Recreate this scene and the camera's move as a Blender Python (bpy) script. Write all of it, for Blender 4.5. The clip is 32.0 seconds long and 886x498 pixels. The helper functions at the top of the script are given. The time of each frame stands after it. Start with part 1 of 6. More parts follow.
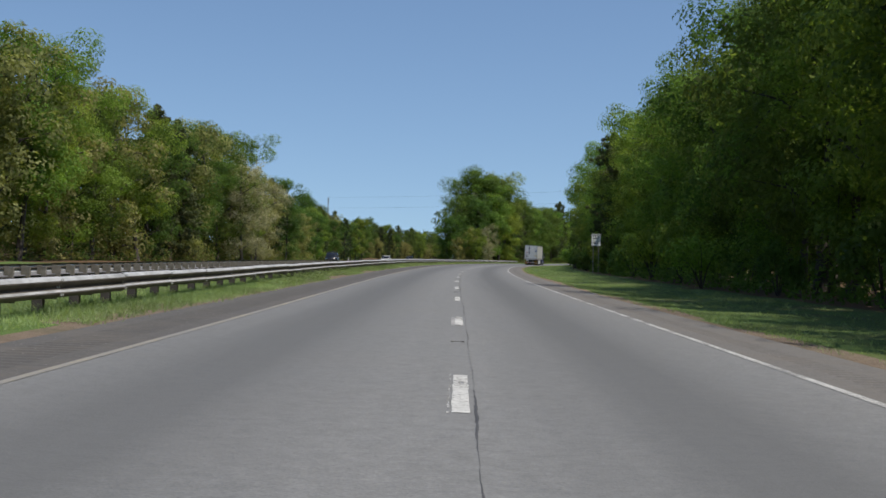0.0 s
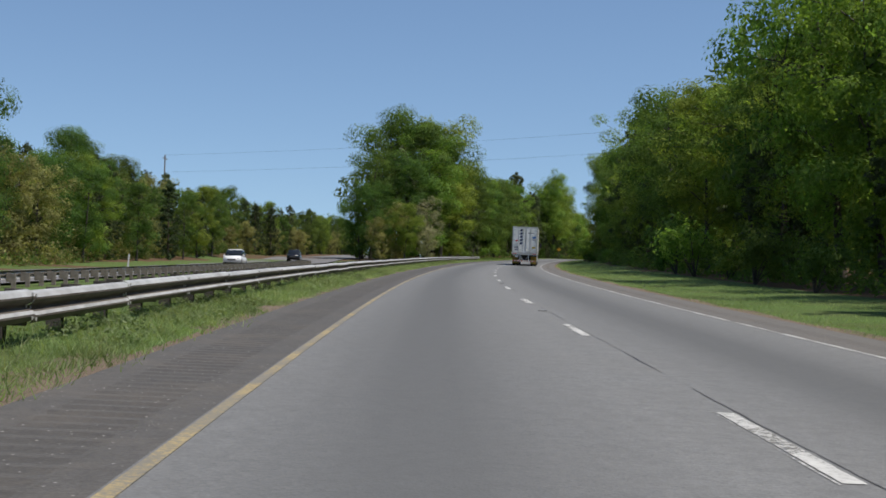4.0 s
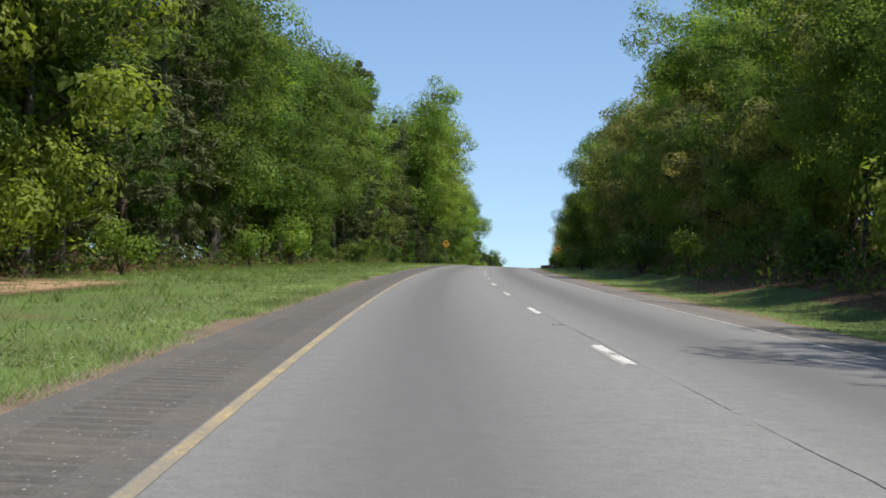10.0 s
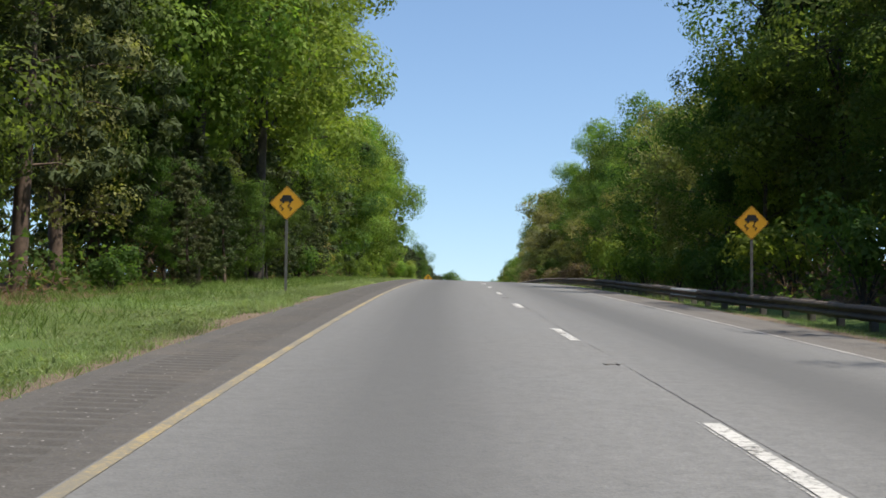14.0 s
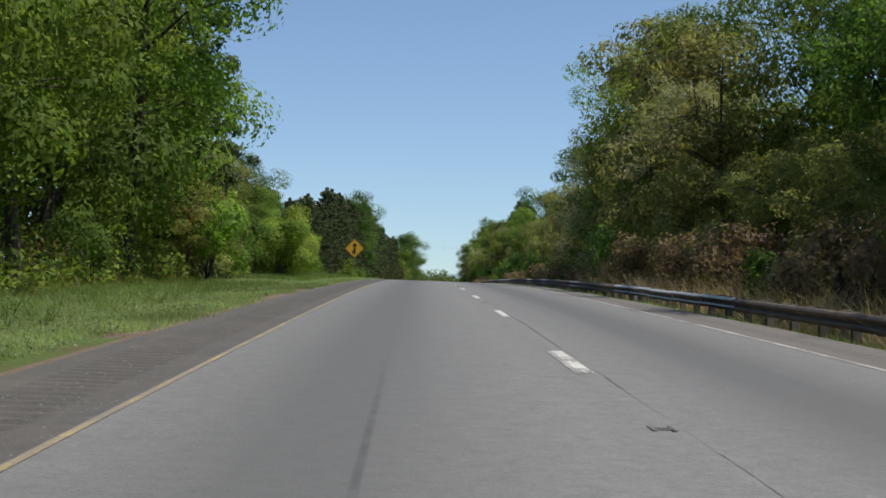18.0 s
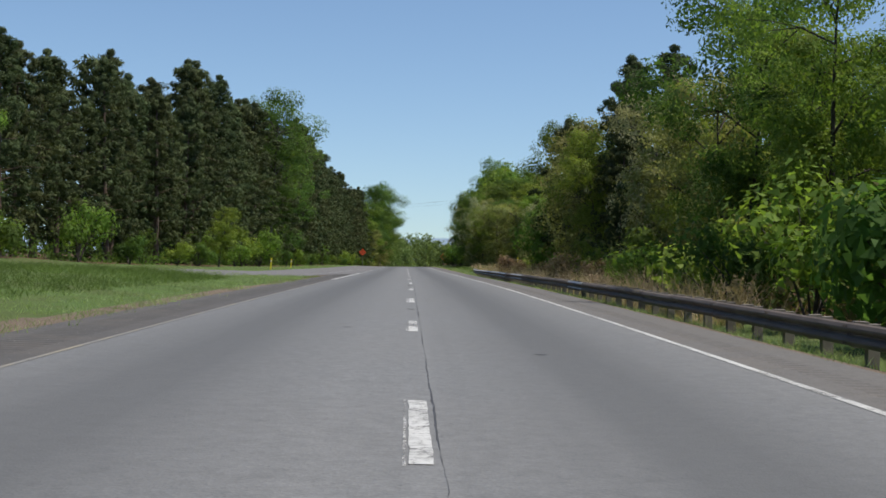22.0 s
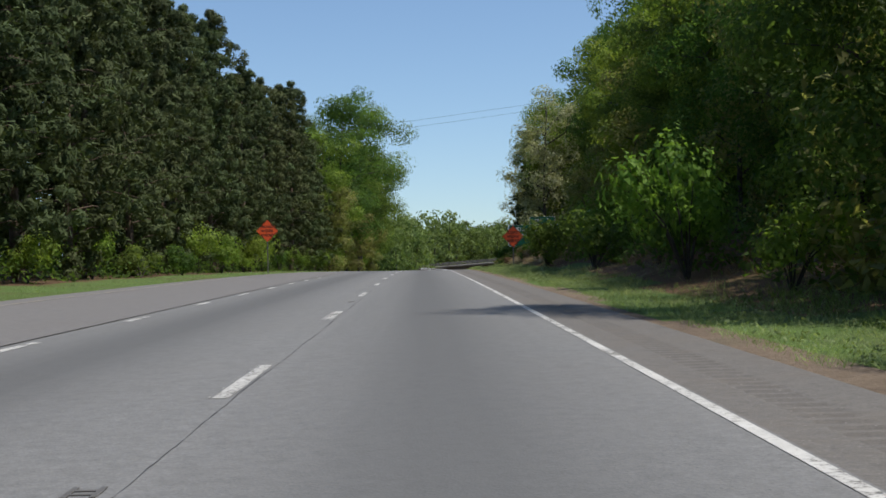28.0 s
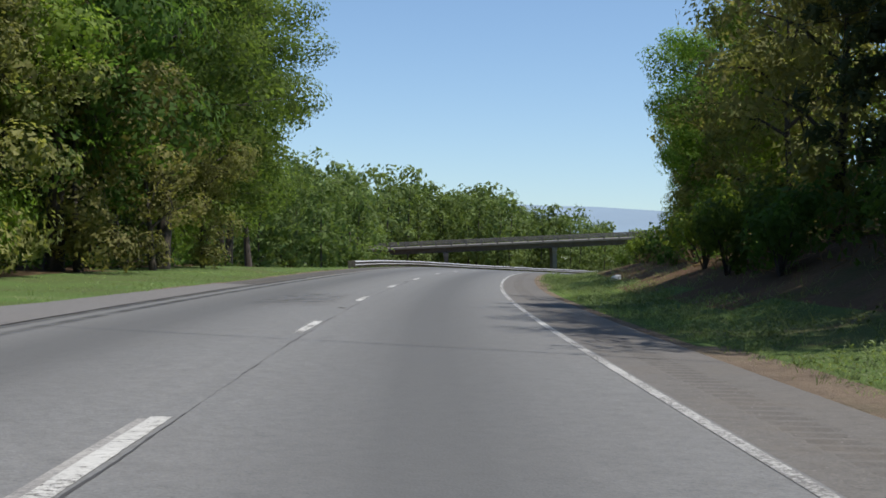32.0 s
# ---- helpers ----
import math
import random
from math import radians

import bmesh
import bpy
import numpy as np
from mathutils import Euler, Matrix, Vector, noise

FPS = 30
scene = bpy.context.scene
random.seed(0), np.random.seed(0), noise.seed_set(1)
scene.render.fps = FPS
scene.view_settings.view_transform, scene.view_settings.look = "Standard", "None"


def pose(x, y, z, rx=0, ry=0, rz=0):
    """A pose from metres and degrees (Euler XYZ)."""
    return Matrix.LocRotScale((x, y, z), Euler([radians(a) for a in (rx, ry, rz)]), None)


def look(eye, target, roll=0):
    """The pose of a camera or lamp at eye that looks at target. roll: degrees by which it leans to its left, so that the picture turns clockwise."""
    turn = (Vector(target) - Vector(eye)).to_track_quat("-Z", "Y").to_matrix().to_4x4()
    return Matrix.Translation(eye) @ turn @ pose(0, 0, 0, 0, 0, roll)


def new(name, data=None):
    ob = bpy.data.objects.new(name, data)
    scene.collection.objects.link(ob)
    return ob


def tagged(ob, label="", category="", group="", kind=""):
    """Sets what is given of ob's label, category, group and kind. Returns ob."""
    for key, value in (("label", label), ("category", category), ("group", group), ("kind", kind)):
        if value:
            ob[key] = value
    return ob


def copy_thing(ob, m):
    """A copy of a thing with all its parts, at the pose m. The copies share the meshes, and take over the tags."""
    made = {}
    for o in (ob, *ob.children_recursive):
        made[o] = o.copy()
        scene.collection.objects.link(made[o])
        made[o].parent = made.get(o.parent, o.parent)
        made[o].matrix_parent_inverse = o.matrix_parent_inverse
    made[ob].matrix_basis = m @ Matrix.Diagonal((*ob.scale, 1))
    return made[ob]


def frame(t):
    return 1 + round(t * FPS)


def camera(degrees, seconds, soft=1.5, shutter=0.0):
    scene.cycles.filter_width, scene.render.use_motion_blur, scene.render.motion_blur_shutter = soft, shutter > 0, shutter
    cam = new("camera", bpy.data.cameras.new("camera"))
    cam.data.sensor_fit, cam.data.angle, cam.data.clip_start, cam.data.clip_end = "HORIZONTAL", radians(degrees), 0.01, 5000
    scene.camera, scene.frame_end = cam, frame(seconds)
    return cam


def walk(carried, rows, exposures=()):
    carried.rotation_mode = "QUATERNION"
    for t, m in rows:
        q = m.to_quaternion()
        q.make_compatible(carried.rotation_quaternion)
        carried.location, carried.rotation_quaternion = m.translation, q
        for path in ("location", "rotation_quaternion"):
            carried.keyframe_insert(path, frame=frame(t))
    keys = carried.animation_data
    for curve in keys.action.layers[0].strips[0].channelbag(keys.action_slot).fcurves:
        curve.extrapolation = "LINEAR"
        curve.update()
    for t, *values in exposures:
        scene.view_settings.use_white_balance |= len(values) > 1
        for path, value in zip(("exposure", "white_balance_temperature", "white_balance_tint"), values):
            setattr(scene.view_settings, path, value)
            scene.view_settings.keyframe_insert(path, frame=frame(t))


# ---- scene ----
from math import atan2, cos, pi, sin, tan

cam = camera(37.3, 32.0, soft=1.65)
walk(cam, [
    (0, pose(-5.80, -9.40, 0.622, 93.40, -1.58, -1.88)),
    (1, pose(-5.10, 25.10, 2.477, 93.48, -1.90, -2.60)),
    (2, pose(-4.03, 59.45, 4.359, 93.42, -0.52, -3.06)),
    (5, pose(2.21, 161.13, 9.827, 93.11, -1.32, -7.08)),
    (6, pose(6.05, 194.82, 11.594, 93.18, -0.82, -8.52)),
    (7, pose(10.92, 228.17, 13.352, 93.09, -0.34, -9.50)),
    (8, pose(16.23, 260.95, 15.083, 93.22, -0.44, -10.59)),
    (9, pose(22.04, 293.02, 16.769, 93.19, -1.00, -11.81)),
    (10, pose(28.56, 324.99, 18.447, 93.23, -1.23, -13.00)),
    (11, pose(35.66, 356.79, 20.141, 93.28, -0.81, -13.88)),
    (12, pose(43.53, 388.96, 21.898, 93.21, -0.75, -14.61)),
    (13, pose(51.56, 420.10, 23.592, 93.11, -0.50, -15.77)),
    (14, pose(60.37, 451.38, 25.236, 93.04, -0.52, -16.56)),
    (15, pose(69.38, 482.18, 26.746, 92.83, 0.06, -17.48)),
    (18, pose(98.02, 573.24, 30.001, 91.34, -0.69, -18.35)),
    (19, pose(107.78, 603.85, 30.583, 91.00, -1.24, -18.79)),
    (20, pose(117.69, 634.29, 30.913, 90.61, -1.21, -19.27)),
    (21, pose(127.47, 663.95, 31.015, 90.18, -1.84, -19.37)),
    (22, pose(137.82, 694.74, 30.893, 89.78, -0.89, -19.12)),
    (23, pose(147.79, 724.77, 30.602, 89.63, -0.67, -18.92)),
    (24, pose(157.86, 755.27, 30.188, 89.44, -0.04, -18.76)),
    (25, pose(167.76, 785.61, 29.725, 89.11, 0.98, -18.68)),
    (26, pose(177.66, 816.20, 29.259, 89.42, 0.86, -18.53)),
    (29, pose(206.78, 907.30, 27.986, 89.22, 1.03, -18.18)),
    (30, pose(216.20, 937.71, 27.499, 88.92, -0.22, -18.19)),
    (31, pose(225.57, 967.72, 26.889, 88.58, -0.56, -18.95)),
    (32, pose(235.64, 997.71, 26.068, 88.39, -1.15, -20.45)),

], exposures=[(0, 0.06, 6580, 13), (4, 0.08, 6580, 13), (6, 0.18, 6680, 13), (8, 0.44, 6700, 13), (13, 0.62, 6710, 13), (15, 0.42, 6700, 13), (20, 0.13, 6530, 13), (26, 0.14, 6520, 13), (32, 0.22, 6380, 13)])

# ---- light: high sun from the right-hand side, slightly behind; clear spring sky ----
SUN_WAY = Vector((1.67, -1.20, 4.05)).normalized()
sun = new("sun", bpy.data.lights.new("sun", "SUN"))
sun.data.energy, sun.data.angle, sun.data.color = 4.4, radians(0.53), (1.0, 0.95, 0.86)
sun.matrix_world = look(SUN_WAY * 50, (0, 0, 0))
world = bpy.data.worlds.new("sky")
scene.world = world
world.use_nodes = True
nt = world.node_tree
sky = nt.nodes.new("ShaderNodeTexSky")
sky.sky_type, sky.sun_disc = "NISHITA", False
sky.sun_elevation, sky.sun_rotation = math.asin(SUN_WAY.z), atan2(SUN_WAY.x, SUN_WAY.y)
sky.altitude, sky.air_density, sky.dust_density, sky.ozone_density = 0, 0.95, 0.45, 2.2
# the haze keeps the lowest band of the sky pale blue
way = nt.nodes.new("ShaderNodeTexCoord")
lift = nt.nodes.new("ShaderNodeVectorMath")
lift.operation = "ADD"
lift.inputs[1].default_value = (0, 0, 0.05)
nt.links.new(way.outputs["Generated"], lift.inputs[0])
nt.links.new(lift.outputs[0], sky.inputs[0])
nt.nodes["Background"].inputs["Strength"].default_value = 0.119
tint = nt.nodes.new("ShaderNodeMix")
tint.data_type, tint.blend_type = "RGBA", "MULTIPLY"
tint.inputs[0].default_value = 1.0
tint.inputs[7].default_value = (0.90, 0.985, 1.01, 1)
nt.links.new(sky.outputs[0], tint.inputs[6])
nt.links.new(tint.outputs[2], nt.nodes["Background"].inputs["Color"])

# ---- alignment of the road: every 40 m the bend (1/km) and the change of grade (1e-4/m), every 80 m the bank (deg) ----
KAP = [1.124, 0.438, -0.255, -0.591, -0.433, -0.662, -0.79, -0.615, -0.544, -0.436, -0.68, -0.64, -0.413, -0.397, -0.293, 0.103, 0.001, -0.118,
       0.108, -0.179, 0.101, 0.009, 0.006, 0.04, 0.072, -0.034, -0.498, -0.925, -1.97, -1.75, -5.0, -6.0, -4.5, -2, 0, 0, 0]
VC = [1.553, 0.777, -0.011, -0.233, -0.192, -0.083, -0.062, -0.089, -0.002, 0.19, 0.158, -0.246, -0.676, -1.511, -2.365, -2.589,
       -2.495, -2.218, -2.205, -1.759, -0.855, -0.042, 0.228, 0.214, -0.243, -1.108, -1.929, -2.199, 2.4, -6.1, 0.2, 0.1, 0, 0, 0, 0, 0]
BANK = [0.208, 1.071, 1.68, 1.266, 1.765, 0.959, 1.63, 1.324, 1.672, 1.508, 0.654, 0.55, -0.189, -0.588, 1.157, 2, 2, 1.5, 1]
SG = np.arange(-900.0, 3600.0, 1.0)
KN = np.arange(-40.0, 1401.0, 40.0)
TH = np.cumsum(np.interp(SG, KN, KAP, 0, 0)) * 1e-3
TH += -0.13049 - np.interp(200, SG, TH)
GR = np.cumsum(np.interp(SG, KN, VC, 0, 0)) * 1e-4
GR += 0.05295 - np.interp(0, SG, GR)
RX, RY, RZ = np.cumsum(-np.sin(TH)), np.cumsum(np.cos(TH)), np.cumsum(GR)
RX, RY, RZ = (a + b - np.interp(c, SG, a) for a, b, c in ((RX, 9.297, 200), (RY, 199.581, 200), (RZ, 0, 0)))
TB = np.tan(np.radians(np.interp(SG, np.arange(-40.0, 1401.0, 80.0), BANK)))


def heading(s):
    return np.interp(s, SG, TH)


def place(s, l):
    """World x, y of a spot s metres along the road and l metres to the right of the lane line."""
    s, l = np.asarray(s, float), np.asarray(l, float)
    th, lc = np.interp(s, SG, TH), np.clip(l, -280, 280)
    return (np.interp(s, SG, RX) + np.cos(th) * lc + cos(-0.24) * (l - lc),
            np.interp(s, SG, RY) + np.sin(th) * lc + sin(-0.24) * (l - lc))


# lie of the land beside the road, above the road's own plane
RS = [-120, 200, 300, 360, 420, 500, 540, 600, 830, 850, 880, 905, 925, 950, 990, 1060, 1120, 1200, 1400]
R7 = [-.1, -.1, -.1, 0, .1, -.15, -.3, -.35, -.35, -.15, -.05, 0, 0, 0, .0, .1, 0, 0, 0]
R12 = [-.1, 0, .3, .9, 1.2, .6, .1, -.3, -.3, .15, .5, .25, .4, 1.0, 1.4, 1.8, 1.0, 0, 0]
R22 = [0, .2, 1.0, 3.0, 4.0, 2.6, 1.2, .3, .3, 1.7, 2.1, 1.6, 1.9, 4.0, 5.5, 4.6, 3.0, 0, 0]
LS = [-120, 60, 120, 250, 310, 340, 640, 690, 720, 760, 800, 850, 1000, 1100, 1150, 1200, 1300, 1400]
L7 = [0.14, 0.14, 0.14, 0.16, 0.12, -.1, -.1, .0, .05, .05, 0, 0, .05, -.1, -.3, -.4, -.5, -.5]
L14 = [-.35, -.35, -.4, -.7, -.5, -.1, 0, .6, .7, .5, .2, .1, .2, 0, -.9, -1.5, -2.5, -2.5]
L25 = [-.4, -.4, -.45, -.75, -.6, -.1, .3, 1.3, 1.5, 1.2, .8, .6, 1.0, .6, -1.5, -3.0, -5.0, -5.0]


def prof(s, l):
    s, l = np.broadcast_arrays(np.asarray(s, float), np.asarray(l, float))
    out = np.zeros(s.shape)
    a7, a12, a22 = (np.interp(s, RS, v) for v in (R7, R12, R22))
    b7, b14, b25 = (np.interp(s, LS, v) for v in (L7, L14, L25))

    def ramp(x, x0, x1, y0, y1):
        k = np.clip((x - x0) / (x1 - x0), 0, 1)
        k = k * k * (3 - 2 * k) * 0.5 + k * 0.5
        return y0 + (y1 - y0) * k
    r = np.where(l < 7, ramp(l, 5.1, 7, 0, a7), np.where(l < 12, ramp(l, 7, 12, a7, a12), np.where(l < 22, ramp(l, 12, 22, a12, a22), ramp(l, 22, 70, a22, a22 + 1.0))))
    m = -l
    q = np.where(m < 7, ramp(m, 4.8, 7, 0, b7), np.where(m < 14, ramp(m, 7, 14, b7, b14), np.where(m < 25, ramp(m, 14, 25, b14, b25), ramp(m, 37, 85, b25, b25 + np.interp(s, [150, 220, 330, 360], [1.0, 5.0, 5.0, 1.0])))))
    return np.where(l > 5.1, r, np.where(l < -4.8, q, out))


def height(s, l):
    s, l = np.asarray(s, float), np.asarray(l, float)
    return np.interp(s, SG, RZ) - np.interp(s, SG, TB) * np.clip(l, -6, 6) + prof(s, l)


def spot(s, l, dz=0.0):
    x, y = place(s, l)
    return Vector((float(x), float(y), float(height(s, l)) + dz))


def stand(s, l, dz=0.0, turn=0.0):
    """A pose on the ground, its y axis along the road."""
    p = spot(s, l, dz)
    return pose(p.x, p.y, p.z, 0, 0, math.degrees(float(heading(s))) + turn)


# ---- materials ----
def mat(name, build):
    m = bpy.data.materials.new(name)
    m.use_nodes = True
    t = m.node_tree
    b = t.nodes["Principled BSDF"]
    build(t, b)
    return m


def node(t, kind, **kw):
    n = t.nodes.new("ShaderNode" + kind)
    for k, v in kw.items():
        if k in n.inputs:
            n.inputs[k].default_value = v
    return n


def noise_tex(t, scale, detail=4, rough=0.6, coord=None):
    n = node(t, "TexNoise", Scale=scale, Detail=detail, Roughness=rough)
    if coord is not None:
        t.links.new(coord, n.inputs["Vector"])
    return n


def mapped(t, coord, scale):
    n = node(t, "Mapping")
    n.inputs["Scale"].default_value = scale
    t.links.new(coord, n.inputs["Vector"])
    return n.outputs[0]


def ramp_of(t, fac, stops):
    n = t.nodes.new("ShaderNodeValToRGB")
    e = n.color_ramp.elements
    while len(e) < len(stops):
        e.new(0.5)
    for i, (p, c) in enumerate(stops):
        e[i].position, e[i].color = p, (*c, 1) if len(c) == 3 else c
    t.links.new(fac, n.inputs[0])
    return n.outputs[0]


def mix(t, fac, a, b, how="MIX"):
    n = t.nodes.new("ShaderNodeMix")
    n.data_type, n.blend_type = "RGBA", how
    for sock, v in ((n.inputs[0], fac), (n.inputs[6], a), (n.inputs[7], b)):
        if hasattr(v, "links"):
            t.links.new(v, sock)
        elif isinstance(v, (int, float)):
            sock.default_value = v
        else:
            sock.default_value = (*v, 1)
    return n.outputs[2]


def bump(t, b, h, strength=0.4, dist=0.01):
    n = node(t, "Bump", Strength=strength, Distance=dist)
    t.links.new(h, n.inputs["Height"])
    t.links.new(n.outputs[0], b.inputs["Normal"])


def where(t):
    return node(t, "NewGeometry").outputs["Position"]


def plain(name, c, rough=0.6, metal=0.0, vary=0.12, scale=6.0, grime=0.0):
    def build(t, b):
        p = where(t)
        n = noise_tex(t, scale, 5, 0.65, p)
        lo, hi = tuple(x * (1 - vary) for x in c), tuple(min(1, x * (1 + vary)) for x in c)
        col = ramp_of(t, n.outputs[0], [(0.3, lo), (0.7, hi)])
        if grime:
            g = noise_tex(t, scale * 0.35, 6, 0.7, p)
            gf = ramp_of(t, g.outputs[0], [(0.45, (0, 0, 0)), (0.75, (grime,) * 3)])
            col = mix(t, gf, col, (0.09, 0.075, 0.06))
        t.links.new(col, b.inputs["Base Color"])
        b.inputs["Roughness"].default_value, b.inputs["Metallic"].default_value = rough, metal
        bump(t, b, noise_tex(t, scale * 12, 3, 0.6, p).outputs[0], 0.12, 0.004)
    return mat(name, build)


def asphalt(name, base, warm, bands, gravel=0.0):
    """Worn asphalt; uv gives metres across and along. bands: darker oil tracks along the middle of each lane."""
    def build(t, b):
        uv = node(t, "UVMap").outputs[0]
        p = where(t)
        stone = node(t, "TexVoronoi", Scale=55.0)
        t.links.new(p, stone.inputs["Vector"])
        grain = noise_tex(t, 28, 4, 0.7, p)
        blot = noise_tex(t, 0.35, 5, 0.6, p)
        streak = noise_tex(t, 1.0, 4, 0.6, mapped(t, uv, (2.2, 0.035, 1)))
        col = ramp_of(t, grain.outputs[0], [(0.25, tuple(x * 0.72 for x in base)), (0.75, tuple(x * 1.25 for x in base))])
        col = mix(t, 0.35, col, ramp_of(t, stone.outputs["Color"], [(0.0, tuple(x * 0.6 for x in base)), (1.0, tuple(x * 1.35 for x in warm))]))
        col = mix(t, ramp_of(t, blot.outputs[0], [(0.35, (0, 0, 0)), (0.7, (0.45,) * 3)]), col, tuple(x * 0.85 for x in warm))
        mid = noise_tex(t, 6.0, 6, 0.75, p)
        col = mix(t, 0.6, col, ramp_of(t, mid.outputs[0], [(0.32, (0.36,) * 3), (0.5, (0.5,) * 3), (0.72, (0.63,) * 3)]), "OVERLAY")
        speck = node(t, "TexVoronoi", Scale=7.0)
        t.links.new(p, speck.inputs["Vector"])
        col = mix(t, ramp_of(t, speck.outputs["Distance"], [(0.05, (0.8,) * 3), (0.09, (0, 0, 0))]), col, tuple(x * 0.55 for x in base))
        if gravel:
            chips = node(t, "TexVoronoi", Scale=11.0)
            t.links.new(p, chips.inputs["Vector"])
            col = mix(t, ramp_of(t, chips.outputs["Distance"], [(0.07, (gravel,) * 3), (0.12, (0, 0, 0))]), col, (0.40, 0.385, 0.36))
            dirt = noise_tex(t, 0.9, 6, 0.7, p)
            col = mix(t, ramp_of(t, dirt.outputs[0], [(0.48, (0, 0, 0)), (0.72, (0.35,) * 3)]), col, (0.15, 0.128, 0.102))
        if bands:
            sep = node(t, "SeparateXYZ")
            t.links.new(uv, sep.inputs[0])
            wob = node(t, "Math")
            wob.operation = "MULTIPLY_ADD"
            t.links.new(streak.outputs[0], wob.inputs[0])
            wob.inputs[1].default_value = 0.5
            t.links.new(sep.outputs[0], wob.inputs[2])
            ab = node(t, "Math")
            ab.operation = "ABSOLUTE"
            t.links.new(wob.outputs[0], ab.inputs[0])
            mr = node(t, "MapRange")
            mr.inputs["From Min"].default_value, mr.inputs["From Max"].default_value = 0.0, 4.0
            t.links.new(ab.outputs[0], mr.inputs["Value"])
            dark = ramp_of(t, mr.outputs[0], [(0.10, (0, 0, 0)), (0.30, (0.32,) * 3), (0.44, (0.74,) * 3), (0.57, (0.74,) * 3), (0.74, (0.30,) * 3), (0.93, (0, 0, 0))])
            col = mix(t, dark, col, tuple(x * 0.52 for x in base))
            st = ramp_of(t, streak.outputs[0], [(0.35, (0, 0, 0)), (0.8, (0.25,) * 3)])
            col = mix(t, st, col, tuple(x * 0.7 for x in base))
        t.links.new(col, b.inputs["Base Color"])
        b.inputs["Roughness"].default_value = 0.85
        b.inputs["Specular IOR Level"].default_value = 0.35
        bump(t, b, stone.outputs["Distance"], 0.35, 0.006)
    return mat(name, build)


ASPHALT = asphalt("asphalt_lanes", (0.162, 0.167, 0.166), (0.197, 0.196, 0.188), True)
SHOULDER = asphalt("asphalt_shoulder", (0.122, 0.118, 0.110), (0.16, 0.149, 0.133), False, 0.4)
DARK_SHOULDER = asphalt("dark_shoulder", (0.082, 0.079, 0.074), (0.105, 0.098, 0.088), False, 0.7)
RAMPWAY = asphalt("asphalt_ramp", (0.15, 0.148, 0.145), (0.18, 0.17, 0.16), False)


def paint(name, c, under, keep, chips=24, gone=0.0):
    """Road paint, chipped down to a stained base; gone: how far the bare chips let the road show."""
    def build(t, b):
        p = where(t)
        n = noise_tex(t, chips, 6, 0.8, p)
        m2 = noise_tex(t, 0.9, 3, 0.5, p)
        s = node(t, "Math")
        s.operation = "MULTIPLY_ADD"
        t.links.new(m2.outputs[0], s.inputs[0])
        s.inputs[1].default_value = 0.5
        t.links.new(n.outputs[0], s.inputs[2])
        f = ramp_of(t, s.outputs[0], [(keep, (0, 0, 0)), (keep + 0.2, (1, 1, 1))])
        tone = ramp_of(t, noise_tex(t, 2.5, 4, 0.6, p).outputs[0], [(0.3, tuple(x * 0.75 for x in c)), (0.7, c)])
        t.links.new(mix(t, f, under, tone), b.inputs["Base Color"])
        b.inputs["Roughness"].default_value = 0.7
        bump(t, b, n.outputs[0], 0.3, 0.004)
        if gone:
            a = ramp_of(t, s.outputs[0], [(keep, (gone,) * 3), (keep + 0.12, (0, 0, 0))])
            ms = node(t, "MixShader")
            t.links.new(a, ms.inputs[0])
            t.links.new(b.outputs[0], ms.inputs[1])
            t.links.new(node(t, "BsdfTransparent").outputs[0], ms.inputs[2])
            t.links.new(ms.outputs[0], t.nodes["Material Output"].inputs["Surface"])
    return mat(name, build)


WHITE_PAINT = paint("white_road_paint", (0.58, 0.58, 0.545), (0.23, 0.226, 0.21), 0.60, 15, 0.7)
RIM_PAINT = paint("ragged_rim_paint", (0.56, 0.56, 0.53), (0.24, 0.236, 0.225), 0.70, 17, 1.0)
FADED_PAINT = paint("worn_white_paint", (0.42, 0.41, 0.38), (0.17, 0.165, 0.16), 0.66)
YELLOW_PAINT = paint("yellow_road_paint", (0.47, 0.355, 0.145), (0.185, 0.17, 0.132), 0.715)
EDGE_PAINT = paint("worn_edge_paint", (0.52, 0.52, 0.49), (0.20, 0.197, 0.188), 0.65, 24, 0.35)
WORN_YELLOW = paint("worn_yellow_paint", (0.43, 0.36, 0.21), (0.20, 0.192, 0.17), 0.76)
TAR = plain("tar", (0.052, 0.051, 0.05), 0.7, 0, 0.3, 3)


